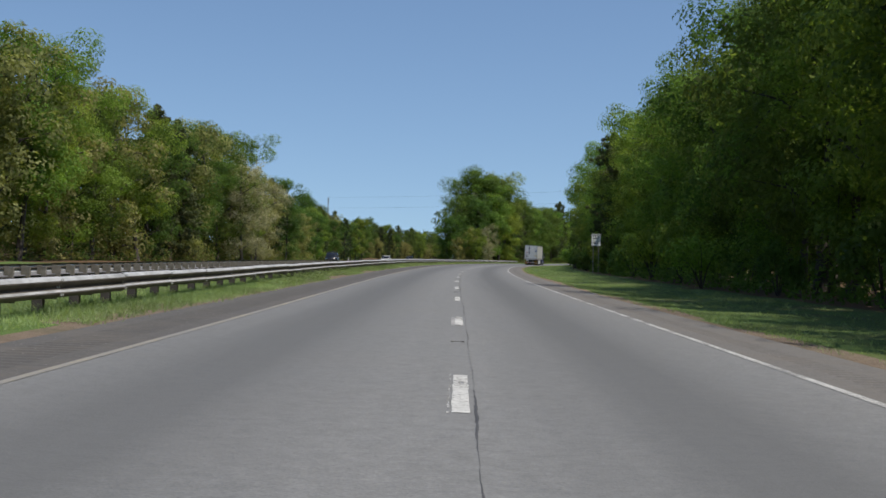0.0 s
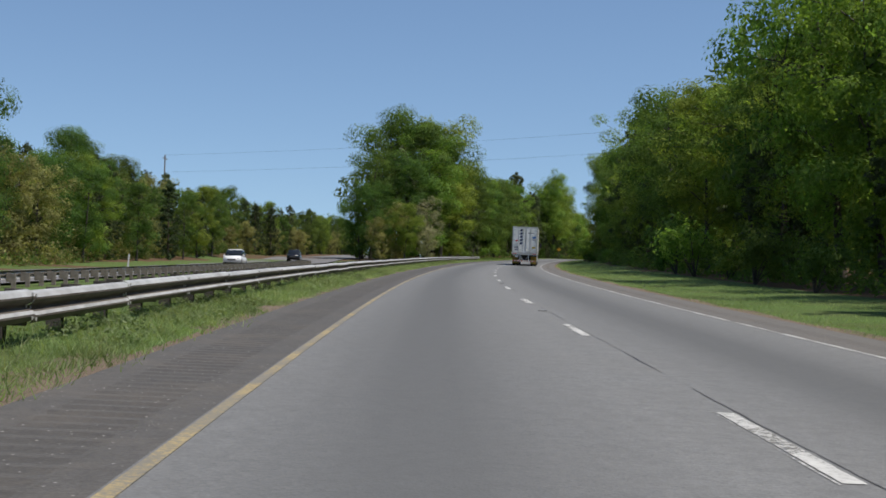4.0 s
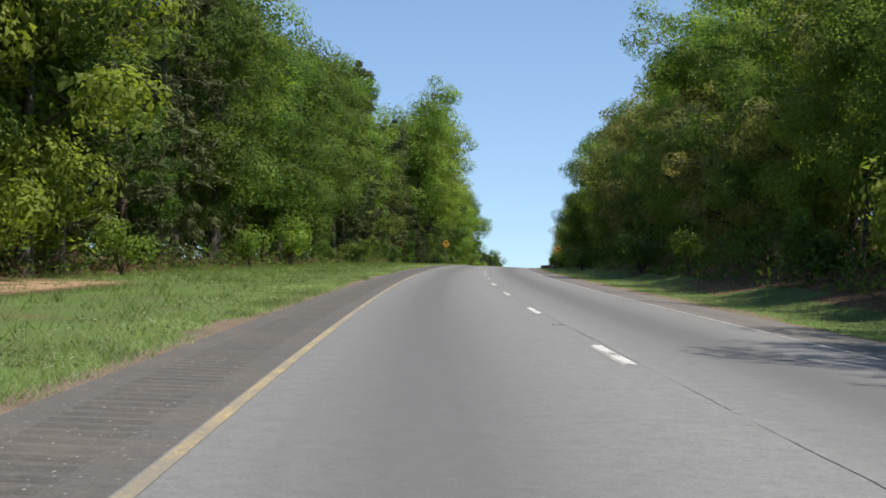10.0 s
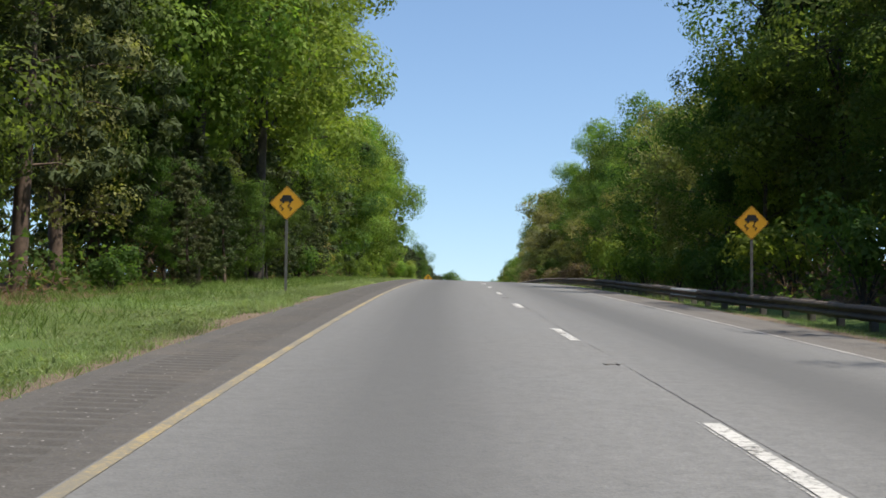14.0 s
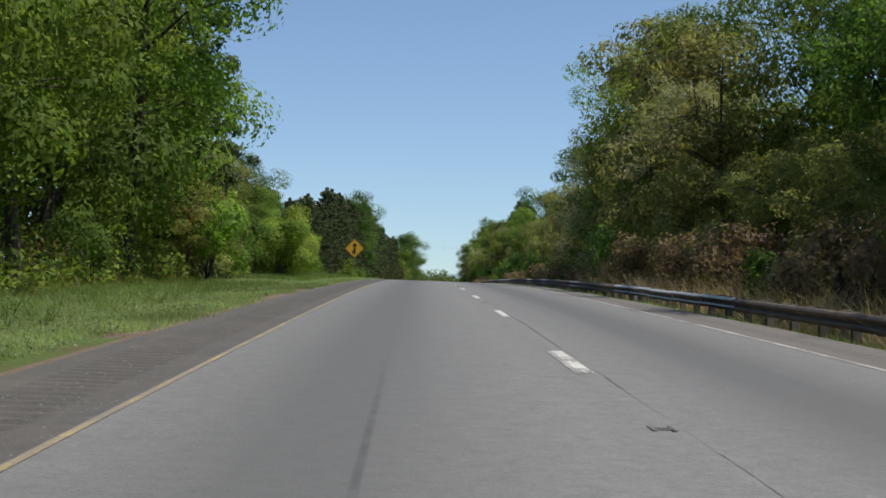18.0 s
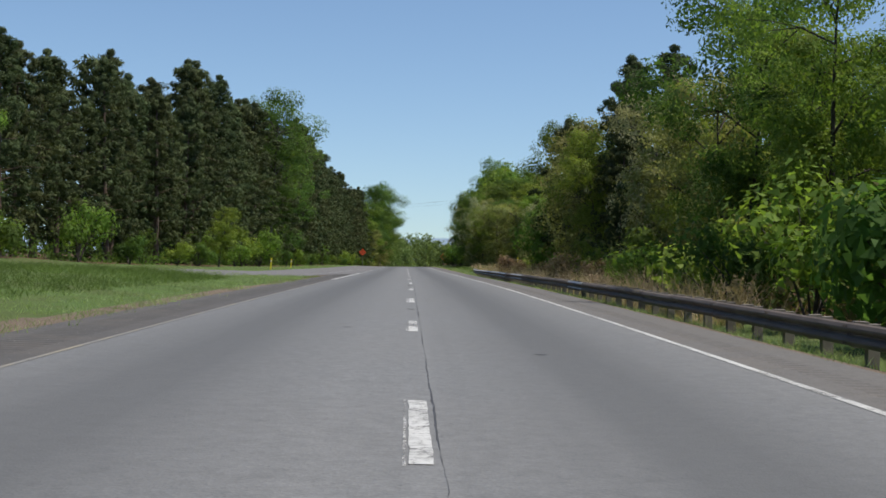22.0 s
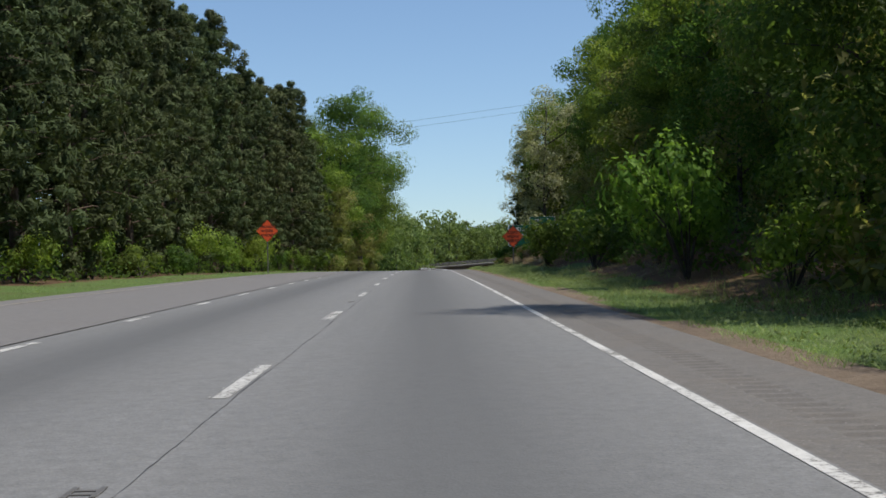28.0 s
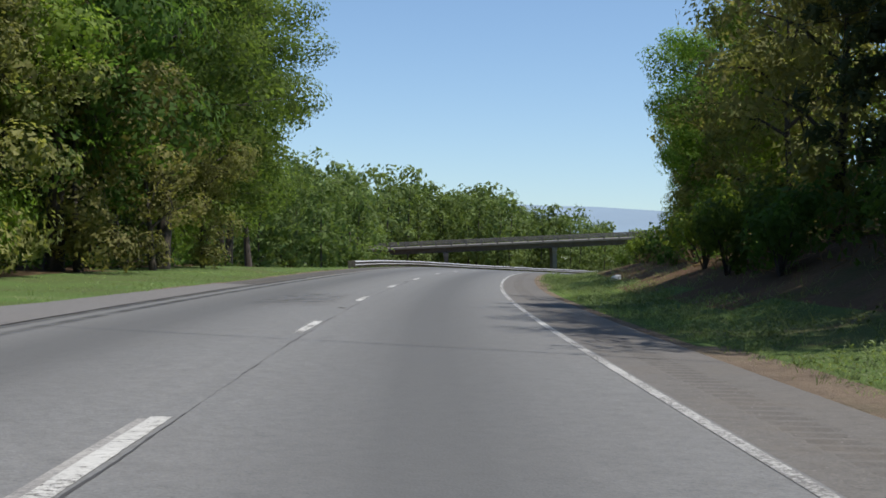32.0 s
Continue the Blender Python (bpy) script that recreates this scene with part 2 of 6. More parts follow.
def stain(name, c, scale, lo, hi, most):
    """Soft ragged stain; uv runs 0 to 1 across and along the patch."""
    def build(t, b):
        sep = node(t, "SeparateXYZ")
        t.links.new(node(t, "UVMap").outputs[0], sep.inputs[0])
        fall = None
        for k in (0, 1):
            q = node(t, "MapRange")
            q.interpolation_type = "SMOOTHSTEP"
            pp = node(t, "Math")
            pp.operation = "PINGPONG"
            t.links.new(sep.outputs[k], pp.inputs[0])
            pp.inputs[1].default_value = 0.5
            t.links.new(pp.outputs[0], q.inputs["Value"])
            q.inputs["From Max"].default_value = 0.32
            if fall is None:
                fall = q.outputs[0]
            else:
                m2 = node(t, "Math")
                m2.operation = "MULTIPLY"
                t.links.new(fall, m2.inputs[0])
                t.links.new(q.outputs[0], m2.inputs[1])
                fall = m2.outputs[0]
        n = noise_tex(t, scale, 6, 0.65, where(t))
        f = ramp_of(t, n.outputs[0], [(lo, (0, 0, 0)), (hi, (most,) * 3)])
        m3 = node(t, "Math")
        m3.operation = "MULTIPLY"
        t.links.new(f, m3.inputs[0])
        t.links.new(fall, m3.inputs[1])
        b.inputs["Base Color"].default_value = (*c, 1)
        b.inputs["Roughness"].default_value = 0.75
        tr = node(t, "BsdfTransparent")
        ms = node(t, "MixShader")
        t.links.new(m3.outputs[0], ms.inputs[0])
        t.links.new(tr.outputs[0], ms.inputs[1])
        t.links.new(b.outputs[0], ms.inputs[2])
        t.links.new(ms.outputs[0], t.nodes["Material Output"].inputs["Surface"])
    return mat(name, build)


OIL = stain("oil_stain", (0.05, 0.05, 0.05), 2.6, 0.42, 0.6, 0.42)
STRAW = stain("pine_straw", (0.30, 0.20, 0.115), 1.1, 0.34, 0.5, 0.95)
SKID_TRACK = stain("skid_track", (0.045, 0.045, 0.046), 1.2, 0.2, 0.6, 0.62)
TYRE_MARK = stain("tyre_mark", (0.045, 0.045, 0.046), 2.5, 0.3, 0.7, 0.3)


def earth(name, stops, fine, scale=0.25):
    def build(t, b):
        p = where(t)
        n = noise_tex(t, scale, 8, 0.68, p)
        col = ramp_of(t, n.outputs[0], stops)
        f = noise_tex(t, fine, 5, 0.7, p)
        col = mix(t, 0.55, col, ramp_of(t, f.outputs[0], [(0.3, (0.30,) * 3), (0.72, (0.72,) * 3)]), "OVERLAY")
        t.links.new(col, b.inputs["Base Color"])
        b.inputs["Roughness"].default_value = 0.95
        b.inputs["Specular IOR Level"].default_value = 0.1
        bump(t, b, f.outputs[0], 0.8, 0.08)
    return mat(name, build)


TURF = earth("turf", [(0.30, (0.135, 0.11, 0.06)), (0.40, (0.092, 0.118, 0.042)), (0.6, (0.092, 0.15, 0.042)), (0.75, (0.145, 0.175, 0.075))], 9)
LITTER = earth("leaf_litter", [(0.3, (0.075, 0.05, 0.03)), (0.5, (0.12, 0.075, 0.045)), (0.7, (0.055, 0.065, 0.022))], 5)
DIRT = earth("roadside_dirt", [(0.3, (0.125, 0.098, 0.072)), (0.5, (0.205, 0.16, 0.118)), (0.7, (0.13, 0.118, 0.078))], 16, 0.6)


def leaf(name, dark, light, pale, gloss=0.6, thru=0.42):
    """Foliage: tone varies from plant to plant, patch to patch and leaf to leaf."""
    def build(t, b):
        oi = node(t, "ObjectInfo")
        g = node(t, "NewGeometry")
        n = noise_tex(t, 0.22, 3, 0.5, g.outputs["Position"])
        dim, lit = (tuple(x * 0.55 + y * 0.45 for x, y in zip(c, light)) for c in (dark, pale))
        a = ramp_of(t, g.outputs["Random Per Island"], [(0.0, dim), (0.7, light), (1.0, lit)])
        spray = noise_tex(t, 1.1, 2, 0.5, g.outputs["Position"])
        a = mix(t, 0.5, a, ramp_of(t, spray.outputs[0], [(0.35, (0.27,) * 3), (0.5, (0.5,) * 3), (0.66, (0.70,) * 3)]), "OVERLAY")
        hs = node(t, "HueSaturation")
        mr = node(t, "MapRange")
        t.links.new(oi.outputs["Random"], mr.inputs["Value"])
        mr.inputs["To Min"].default_value, mr.inputs["To Max"].default_value = 0.475, 0.525
        t.links.new(mr.outputs[0], hs.inputs["Hue"])
        mv = node(t, "MapRange")
        t.links.new(n.outputs[0], mv.inputs["Value"])
        mv.inputs["From Min"].default_value, mv.inputs["From Max"].default_value = 0.3, 0.7
        mv.inputs["To Min"].default_value, mv.inputs["To Max"].default_value = 0.7, 1.3
        t.links.new(mv.outputs[0], hs.inputs["Value"])
        t.links.new(a, hs.inputs["Color"])
        t.links.new(hs.outputs[0], b.inputs["Base Color"])
        b.inputs["Roughness"].default_value = gloss
        b.inputs["Specular IOR Level"].default_value = 0.12
        tr = node(t, "BsdfTranslucent")
        t.links.new(mix(t, 1.0, hs.outputs[0], (1.3, 1.35, 0.68), "MULTIPLY"), tr.inputs["Color"])
        ms = node(t, "MixShader")
        ms.inputs[0].default_value = thru
        t.links.new(b.outputs[0], ms.inputs[1])
        t.links.new(tr.outputs[0], ms.inputs[2])
        t.links.new(ms.outputs[0], t.nodes["Material Output"].inputs["Surface"])
    return mat(name, build)


LEAF_FRESH = leaf("fresh_leaves", (0.10, 0.158, 0.029), (0.18, 0.258, 0.048), (0.28, 0.345, 0.095), 0.6, 0.5)
LEAF_OAK = leaf("oak_leaves", (0.060, 0.098, 0.026), (0.106, 0.167, 0.043), (0.17, 0.235, 0.075), 0.6, 0.6)
LEAF_PINE = leaf("pine_needles", (0.042, 0.057, 0.025), (0.073, 0.094, 0.040), (0.112, 0.135, 0.064), 0.75, 0.25)
LEAF_BRUSH = leaf("brush_leaves", (0.145, 0.148, 0.06), (0.235, 0.24, 0.088), (0.33, 0.32, 0.14), 0.6, 0.5)
LEAF_PALE = leaf("blossom_leaves", (0.20, 0.20, 0.11), (0.33, 0.33, 0.19), (0.48, 0.46, 0.32))
LEAF_FAR = leaf("distant_leaves", (0.105, 0.145, 0.048), (0.14, 0.188, 0.062), (0.172, 0.222, 0.08))
LEAF_DRY = leaf("dry_stems", (0.14, 0.10, 0.06), (0.22, 0.16, 0.10), (0.32, 0.25, 0.16))
GRASS = leaf("grass_blades", (0.15, 0.20, 0.085), (0.255, 0.325, 0.14), (0.43, 0.45, 0.29), 0.6, 0.5)
BARK = plain("bark", (0.062, 0.052, 0.042), 0.95, 0, 0.45, 5)
PINE_BARK = plain("pine_bark", (0.10, 0.07, 0.05), 0.95, 0, 0.45, 5)
STEEL = plain("galvanised_steel", (0.47, 0.475, 0.46), 0.5, 0.1, 0.2, 2.5, 0.55)
RAIL_SHADE_GRIME = plain("shaded_grimy_rail_face", (0.105, 0.09, 0.075), 0.75, 0.1, 0.4, 1.6, 0.4)
DARK_TIMBER = plain("dark_treated_timber", (0.06, 0.052, 0.045), 0.9, 0, 0.35, 4)
TIMBER = plain("weathered_timber", (0.16, 0.14, 0.118), 0.9, 0, 0.35, 4)
RUSTY_RAIL = plain("dark_rail_steel", (0.105, 0.082, 0.066), 0.85, 0.0, 0.3, 1.2, 0.4)
OLD_STEEL = plain("old_galvanised_steel", (0.36, 0.35, 0.33), 0.55, 0.3, 0.25, 1.5, 0.5)
CAST_IRON = plain("cast_iron", (0.13, 0.125, 0.115), 0.6, 0.3, 0.25, 3)
GROOVE_PALE = asphalt("groove_dust", (0.104, 0.099, 0.091), (0.136, 0.125, 0.111), False, 0.5)
GROOVE = asphalt("groove_dirt", (0.064, 0.061, 0.056), (0.092, 0.085, 0.075), False, 0.7)


# ---- mesh helpers ----
def mesh_np(name, verts, faces, mats, uv=None, pick=None, smooth=False):
    """A mesh from arrays; faces is an n x k array."""
    me = bpy.data.meshes.new(name)
    verts, faces = np.asarray(verts, np.float32), np.asarray(faces, np.int32)
    n, k = faces.shape
    me.vertices.add(len(verts))
    me.vertices.foreach_set("co", verts.ravel())
    me.loops.add(n * k)
    me.loops.foreach_set("vertex_index", faces.ravel())
    me.polygons.add(n)
    me.polygons.foreach_set("loop_start", np.arange(0, n * k, k, dtype=np.int32))
    if smooth:
        me.polygons.foreach_set("use_smooth", np.ones(n, bool))
    for m in mats:
        me.materials.append(m)
    if pick is not None:
        me.polygons.foreach_set("material_index", np.asarray(pick, np.int32))
    if uv is not None:
        lay = me.uv_layers.new(name="UVMap")
        lay.data.foreach_set("uv", np.asarray(uv, np.float32)[faces.ravel()].ravel())
    me.update(calc_edges=True)
    return me


def grid_faces(nr, nc):
    i = (np.arange(nr - 1)[:, None] * nc + np.arange(nc - 1)[None, :]).ravel()
    return np.stack([i, i + 1, i + nc + 1, i + nc], 1)


def bm_mesh(name, bm, material, smooth=False):
    me = bpy.data.meshes.new(name)
    bmesh.ops.recalc_face_normals(bm, faces=bm.faces)
    if smooth:
        for f in bm.faces:
            f.smooth = True
    bm.to_mesh(me)
    bm.free()
    me.materials.append(material)
    return me


def part(name, what, material, parent, label="", smooth=False):
    """One mesh object under a thing or a part."""
    me = what if isinstance(what, bpy.types.Mesh) else bm_mesh(name, what, material, smooth)
    ob = new(name, me)
    ob.parent = parent
    if label:
        ob["label"] = label
    return ob


def thing(name, label, category, m=None, group="", kind=""):
    ob = new(name)
    ob.empty_display_size = 0.2
    if m is not None:
        ob.matrix_basis = m
    return tagged(ob, label, category, group, kind)


def box(bm, x0, x1, y0, y1, z0, z1, bevel=0.0, m=None):
    vs = [bm.verts.new((x, y, z)) for x in (x0, x1) for y in (y0, y1) for z in (z0, z1)]
    fs = [bm.faces.new([vs[i] for i in q]) for q in ((0, 1, 3, 2), (4, 6, 7, 5), (0, 4, 5, 1), (2, 3, 7, 6), (0, 2, 6, 4), (1, 5, 7, 3))]
    if bevel:
        es = list({e for f in fs for e in f.edges})
        r = bmesh.ops.bevel(bm, geom=es, offset=bevel, segments=1, affect="EDGES", profile=0.5)
        vs = list({v for f in r["faces"] for v in f.verts} | {v for v in vs if v.is_valid})
    if m is not None:
        bmesh.ops.transform(bm, matrix=m, verts=[v for v in vs if v.is_valid])
    return bm


def tube(bm, a, b, r0, r1=None, n=10, caps=True):
    a, b = Vector(a), Vector(b)
    r1 = r0 if r1 is None else r1
    q = (b - a).to_track_quat("Z", "Y")
    rings = []
    for p, r in ((a, r0), (b, r1)):
        rings.append([bm.verts.new(p + q @ Vector((r * cos(2 * pi * i / n), r * sin(2 * pi * i / n), 0))) for i in range(n)])
    for i in range(n):
        bm.faces.new((rings[0][i], rings[0][(i + 1) % n], rings[1][(i + 1) % n], rings[1][i]))
    if caps:
        bm.faces.new(rings[0][::-1])
        bm.faces.new(rings[1])
    return bm


def plate(bm, pts, y0, y1, bevel=0.0):
    """A flat outline of (x, z) points given a thickness along y."""
    f = [bm.verts.new((x, y0, z)) for x, z in pts]
    g = [bm.verts.new((x, y1, z)) for x, z in pts]
    n = len(pts)
    fs = [bm.faces.new(f), bm.faces.new(g[::-1])] + [bm.faces.new((f[i], g[i], g[(i + 1) % n], f[(i + 1) % n])) for i in range(n)]
    if bevel:
        bmesh.ops.bevel(bm, geom=list({e for q in fs for e in q.edges}), offset=bevel, segments=1, affect="EDGES")
    return bm


def loft(bm, rings, caps=True):
    """Joins rings of equally many points."""
    vr = [[bm.verts.new(p) for p in r] for r in rings]
    n = len(vr[0])
    for a, b in zip(vr, vr[1:]):
        for i in range(n):
            bm.faces.new((a[i], a[(i + 1) % n], b[(i + 1) % n], b[i]))
    if caps:
        bm.faces.new(vr[0][::-1])
        bm.faces.new(vr[-1])
    return bm


def strip_mesh(name, s, l0, l1, lift, material, cols=2, uv=True):
    """A strip along the road between two offsets (numbers or arrays over s)."""
    s = np.asarray(s, float)
    k = np.linspace(0, 1, cols)[None, :]
    l0, l1 = np.broadcast_to(l0, s.shape)[:, None], np.broadcast_to(l1, s.shape)[:, None]
    ll = l0 + (l1 - l0) * k
    ss = np.repeat(s[:, None], cols, 1)
    x, y = place(ss, ll)
    z = height(ss, ll) + lift
    v = np.stack([x.ravel(), y.ravel(), z.ravel()], 1)
    return mesh_np(name, v, grid_faces(len(s), cols), [material], np.stack([ll.ravel(), ss.ravel()], 1))


def patch_mesh(name, s, l0, l1, lift, material):
    """A strip whose uv runs 0 to 1 both ways, for soft stains."""
    s = np.asarray(s, float)
    k = np.linspace(0, 1, 4)
    l0, l1 = np.broadcast_to(l0, s.shape)[:, None], np.broadcast_to(l1, s.shape)[:, None]
    ll = l0 + (l1 - l0) * k[None, :]
    ss = np.repeat(s[:, None], 4, 1)
    x, y = place(ss, ll)
    v = np.stack([x.ravel(), y.ravel(), (height(ss, ll) + lift).ravel()], 1)
    uv = np.stack([np.repeat(k[None, :], len(s), 0).ravel(), np.repeat(np.linspace(0, 1, len(s)), 4)], 1)
    return mesh_np(name, v, grid_faces(len(s), 4), [material], uv)


ENTRY_IN_S, ENTRY_IN = [690, 775, 788, 800, 1075], [-36, -9.6, -5.4, -4.6, -4.6]
ENTRY_S, ENTRY_OUT = [690, 770, 800, 850, 960, 1030, 1055, 1075], [-44, -17.5, -10.3, -10.1, -9.2, -8.2, -5.4, -4.9]

# ---- the land: one sheet ----
gs = np.concatenate([np.arange(-880, -120, 40.0), np.arange(-120, 1250, 4.0), np.arange(1250, 1500, 25.0), np.arange(1500, 3500, 100.0)])
gl = np.array([-3500, -1500, -700, -350, -180, -110, -75, -55, -42, -34, -28, -24, -21, -18.5, -16.5, -15, -13.5, -12, -10.8, -9.8, -9, -8.2, -7.4, -6.7,
               -6.1, -5.8, -5.55, -5.35, -5.15, -4.95, -4.75, -4.5, 0, 4.6, 5.0, 5.3, 5.7, 6.2, 6.8, 7.5, 8.3, 9.2, 10.2, 11.3, 12.5, 14, 16, 18.5, 22, 26, 32, 40, 55, 80, 130, 220, 400, 900, 3500])
S2, L2 = np.meshgrid(gs, gl, indexing="ij")
gx, gy = place(S2, L2)
rough = np.array([[noise.fractal(Vector((a * 0.21, b * 0.21, 0.0)), 1.0, 2.0, 3) for a, b in zip(ra, rb)] for ra, rb in zip(gx, gy)])
amp = np.where(np.abs(L2) < 5.6, 0, np.where(np.abs(L2) < 30, 0.06, 0.25))
gz = height(S2, L2) + rough * amp - np.where((L2 > -4.7) & (L2 < 4.95), 0.12, 0) - 0.012
gz -= np.where((L2 < -4.3) & (L2 > np.interp(S2, ENTRY_S, ENTRY_OUT) + 0.3) & (L2 < np.interp(S2, ENTRY_IN_S, ENTRY_IN) - 0.3) & (S2 > 690) & (S2 < 1066), 0.08 + np.interp(S2, [758, 790], [0.4, 0]), 0)


def wood_edge_left(s):
    return np.interp(s, [-900, 240, 280, 315, 335, 352, 370, 440, 490, 640, 655, 690, 715, 760, 800, 850, 900, 1000, 1060, 1108, 1130, 1142, 1300, 3000],
                     [-34, -38, -46, -50, -23, -18, -15.5, -13, -11.5, -10.5, -10.5, -14.5, -27, -24, -18, -16, -14.5, -13, -12, -13, -16, -50, -60, -60])


def wood_edge_right(s):
    return np.interp(s, [-900, 225, 300, 350, 500, 835, 848, 890, 916, 980, 992, 1002, 1042, 1052, 1062, 1115, 1180, 1195, 3000], [11.5, 12.5, 11, 8.6, 8.2, 9.2, 25, 25, 9.0, 8.8, 9.6, 11, 13, 9.5, 8.8, 10.5, 14, 34, 40])


nr, nc = S2.shape
gf = grid_faces(nr, nc)
cs, cl = S2.ravel()[gf].mean(1), L2.ravel()[gf].mean(1)
wob = rough.ravel()[gf].mean(1)
litter_right = np.where((cs > 925) & (cs < 1118), np.minimum(wood_edge_right(cs), 8.0), wood_edge_right(cs))
pick = np.where((cl < wood_edge_left(cs) + wob * 2) | (cl > litter_right + wob * 2), 1, 0)
pick = np.where(((cl > 4.8) & (cl < 5.55 + wob * 0.5)) | ((cl < -4.6) & (cl > -5.42 + wob * 0.9)), 2, pick)
ground = new("ground", mesh_np("ground", np.stack([gx.ravel(), gy.ravel(), gz.ravel()], 1), gf, [TURF, LITTER, DIRT], None, pick, True))
tagged(ground, "grassy verges, bare dirt edge and leaf-littered forest floor", "ground", kind="structure")

# ---- carriageway ----
rs = np.concatenate([np.arange(-300, -100, 20.0), np.arange(-100, 1300, 4.0), np.arange(1300, 1600, 20.0)])
road = new("road", strip_mesh("road", rs, -3.71, 3.72, 0.0, ASPHALT, 5))
tagged(road, "two-lane grey asphalt carriageway with dark oil tracks", "road", kind="structure")
sl = new("shoulder_left", strip_mesh("shoulder", rs, -5.0, -4.72, -0.004, DARK_SHOULDER, 2))
part("paving", strip_mesh("paving", rs[rs <= 800], -4.0, -3.71, -0.004, DARK_SHOULDER, 2), None, sl)
part("paving", strip_mesh("paving", np.arange(max(rs[rs <= 800]), 1070.1, 2.0), -4.0, -3.71, -0.004, ASPHALT, 2), None, sl, "pale paving where the entry lane joins")
part("paving", strip_mesh("paving", np.concatenate([[1070.0], rs[rs > 1070]]), -4.0, -3.71, -0.004, DARK_SHOULDER, 2), None, sl)
tagged(sl, "narrow dark asphalt shoulder with rumble strip", "shoulder", kind="structure")
sr = new("shoulder_right", strip_mesh("shoulder", rs, 4.52, 5.05, -0.004, SHOULDER, 2))
part("paving", strip_mesh("paving", rs, 3.72, 4.08, -0.004, SHOULDER, 2), None, sr)
tagged(sr, "paved asphalt shoulder fading into dirt", "shoulder", kind="structure")
OPP_S, OPP_L = [-100, 110, 164, 240, 320, 400, 500], [-18.0, -18.0, -19.2, -23.5, -28, -37, -52]
opp_s = np.concatenate([np.arange(-500, -100, 40.0), np.arange(-100, 900, 10.0)])
opp_l = np.interp(opp_s, OPP_S, OPP_L)
opp = new("road_opposite", strip_mesh("road_opposite", opp_s, opp_l - 11.5, opp_l, 0.10, RAMPWAY, 6))
tagged(opp, "pale asphalt carriageway of the oncoming traffic", "road", kind="structure")

# entry lane joining from the left, and its taper
es = np.concatenate([np.arange(690, 800, 5.0), np.arange(800, 1075, 5.0)])
e_in = np.interp(es, ENTRY_IN_S, ENTRY_IN) + np.where(es > 795, 0.68, 0)
e_out = np.interp(es, ENTRY_S, ENTRY_OUT)
entry = new("entry_lane", strip_mesh("entry_lane", es, e_out, e_in, 0.012 - np.interp(es, [758, 790], [0.4, 0])[:, None], RAMPWAY, 8))
tagged(entry, "grey asphalt entry lane merging beside the carriageway", "road", kind="structure")

# lane dashes: 3.05 m long every 12.19 m
CYCLE, DASH = 12.192, 3.05
for k in range(-6, 104):
    s0 = CYCLE * k
    w = 0.068
    q = np.linspace(s0, s0 + DASH, 31)
    edge = np.array([[noise.noise(Vector((a * 2.3, 5.0 * side, k))) + 0.8 * noise.noise(Vector((a * 9.0, 5.0 * side, k))) for side in (0, 1)] for a in q])
    me = strip_mesh("lane_dash", q, -w + 0.009 * edge[:, 0], w + 0.009 * edge[:, 1], 0.005, WHITE_PAINT, 2)
    part("lane_dash", me, None, road)
    if k % 3 != 1:
        q = np.linspace(s0 - 0.06, s0 + DASH + 0.03, 25)
        part("old_dash_rim", strip_mesh("old_dash_rim", q, -w - 0.036, -w - 0.018 + 0.004 * np.sin(q * 7), 0.0045, RIM_PAINT, 2), None, road, "ragged rim of an older painted dash")
# older, offset ghost of the dash paint
for k in range(-2, 96, 3):
    s0 = CYCLE * k - 0.12
    part("faded_dash", strip_mesh("faded_dash", np.linspace(s0, s0 + DASH, 3), -0.135, -0.065, 0.004, FADED_PAINT, 2), None, road, "faded older dash paint")
# edge lines in lengths
for a in range(-120, 1300, 60):
    ss = np.linspace(a, a + 60, 16)
    if a < 760:
        b = min(a + 60, 772)
        part("edge_line", strip_mesh("yellow_edge_line", np.linspace(a, b, 16), -3.69, -3.635 if a >= 540 else -3.595, 0.005, YELLOW_PAINT if 50 < a < 640 else WORN_YELLOW, 2), None, road, "worn yellow edge line")
    if a >= 1060:
        part("edge_line", strip_mesh("yellow_edge_line", ss, -3.695, -3.595, 0.005, WORN_YELLOW, 2), None, road, "worn yellow edge line")
    part("edge_line", strip_mesh("white_edge_line", ss, 3.585, 3.69, 0.005, FADED_PAINT if 290 < a < 550 else WHITE_PAINT if 690 < a < 930 else EDGE_PAINT, 2), None, road, "white edge line")
part("gore_line", strip_mesh("gore_line", np.linspace(774, 812, 12), -3.74, -3.58, 0.006, WHITE_PAINT, 2), None, road, "solid white line at the merge")
for k in range(22):
    s0 = 818 + 7.3 * k
    part("merge_dash", strip_mesh("merge_dash", np.linspace(s0, s0 + 1.8, 3), -3.74, -3.58, 0.006, WHITE_PAINT, 2), None, road, "short white merge dash")
for a in range(790, 1040, 50):
    ss = np.linspace(a, a + 50, 12)
    li = np.interp(ss, [780, 800, 862, 920, 966, 1040], [-6.2, -5.8, -4.75, -8.5, -8.4, -7.2])
    if a >= 890:
        part("edge_line", strip_mesh("ramp_line", ss, li - 0.07, li + 0.07, 0.018, WORN_YELLOW, 2), None, entry, "worn yellow edge line")
part("gore_line", strip_mesh("ramp_line", np.linspace(788, 866, 20), np.linspace(-6.2, -4.7, 20), np.linspace(-6.07, -4.57, 20), 0.018, FADED_PAINT, 2), None, entry, "faded line along the gore")

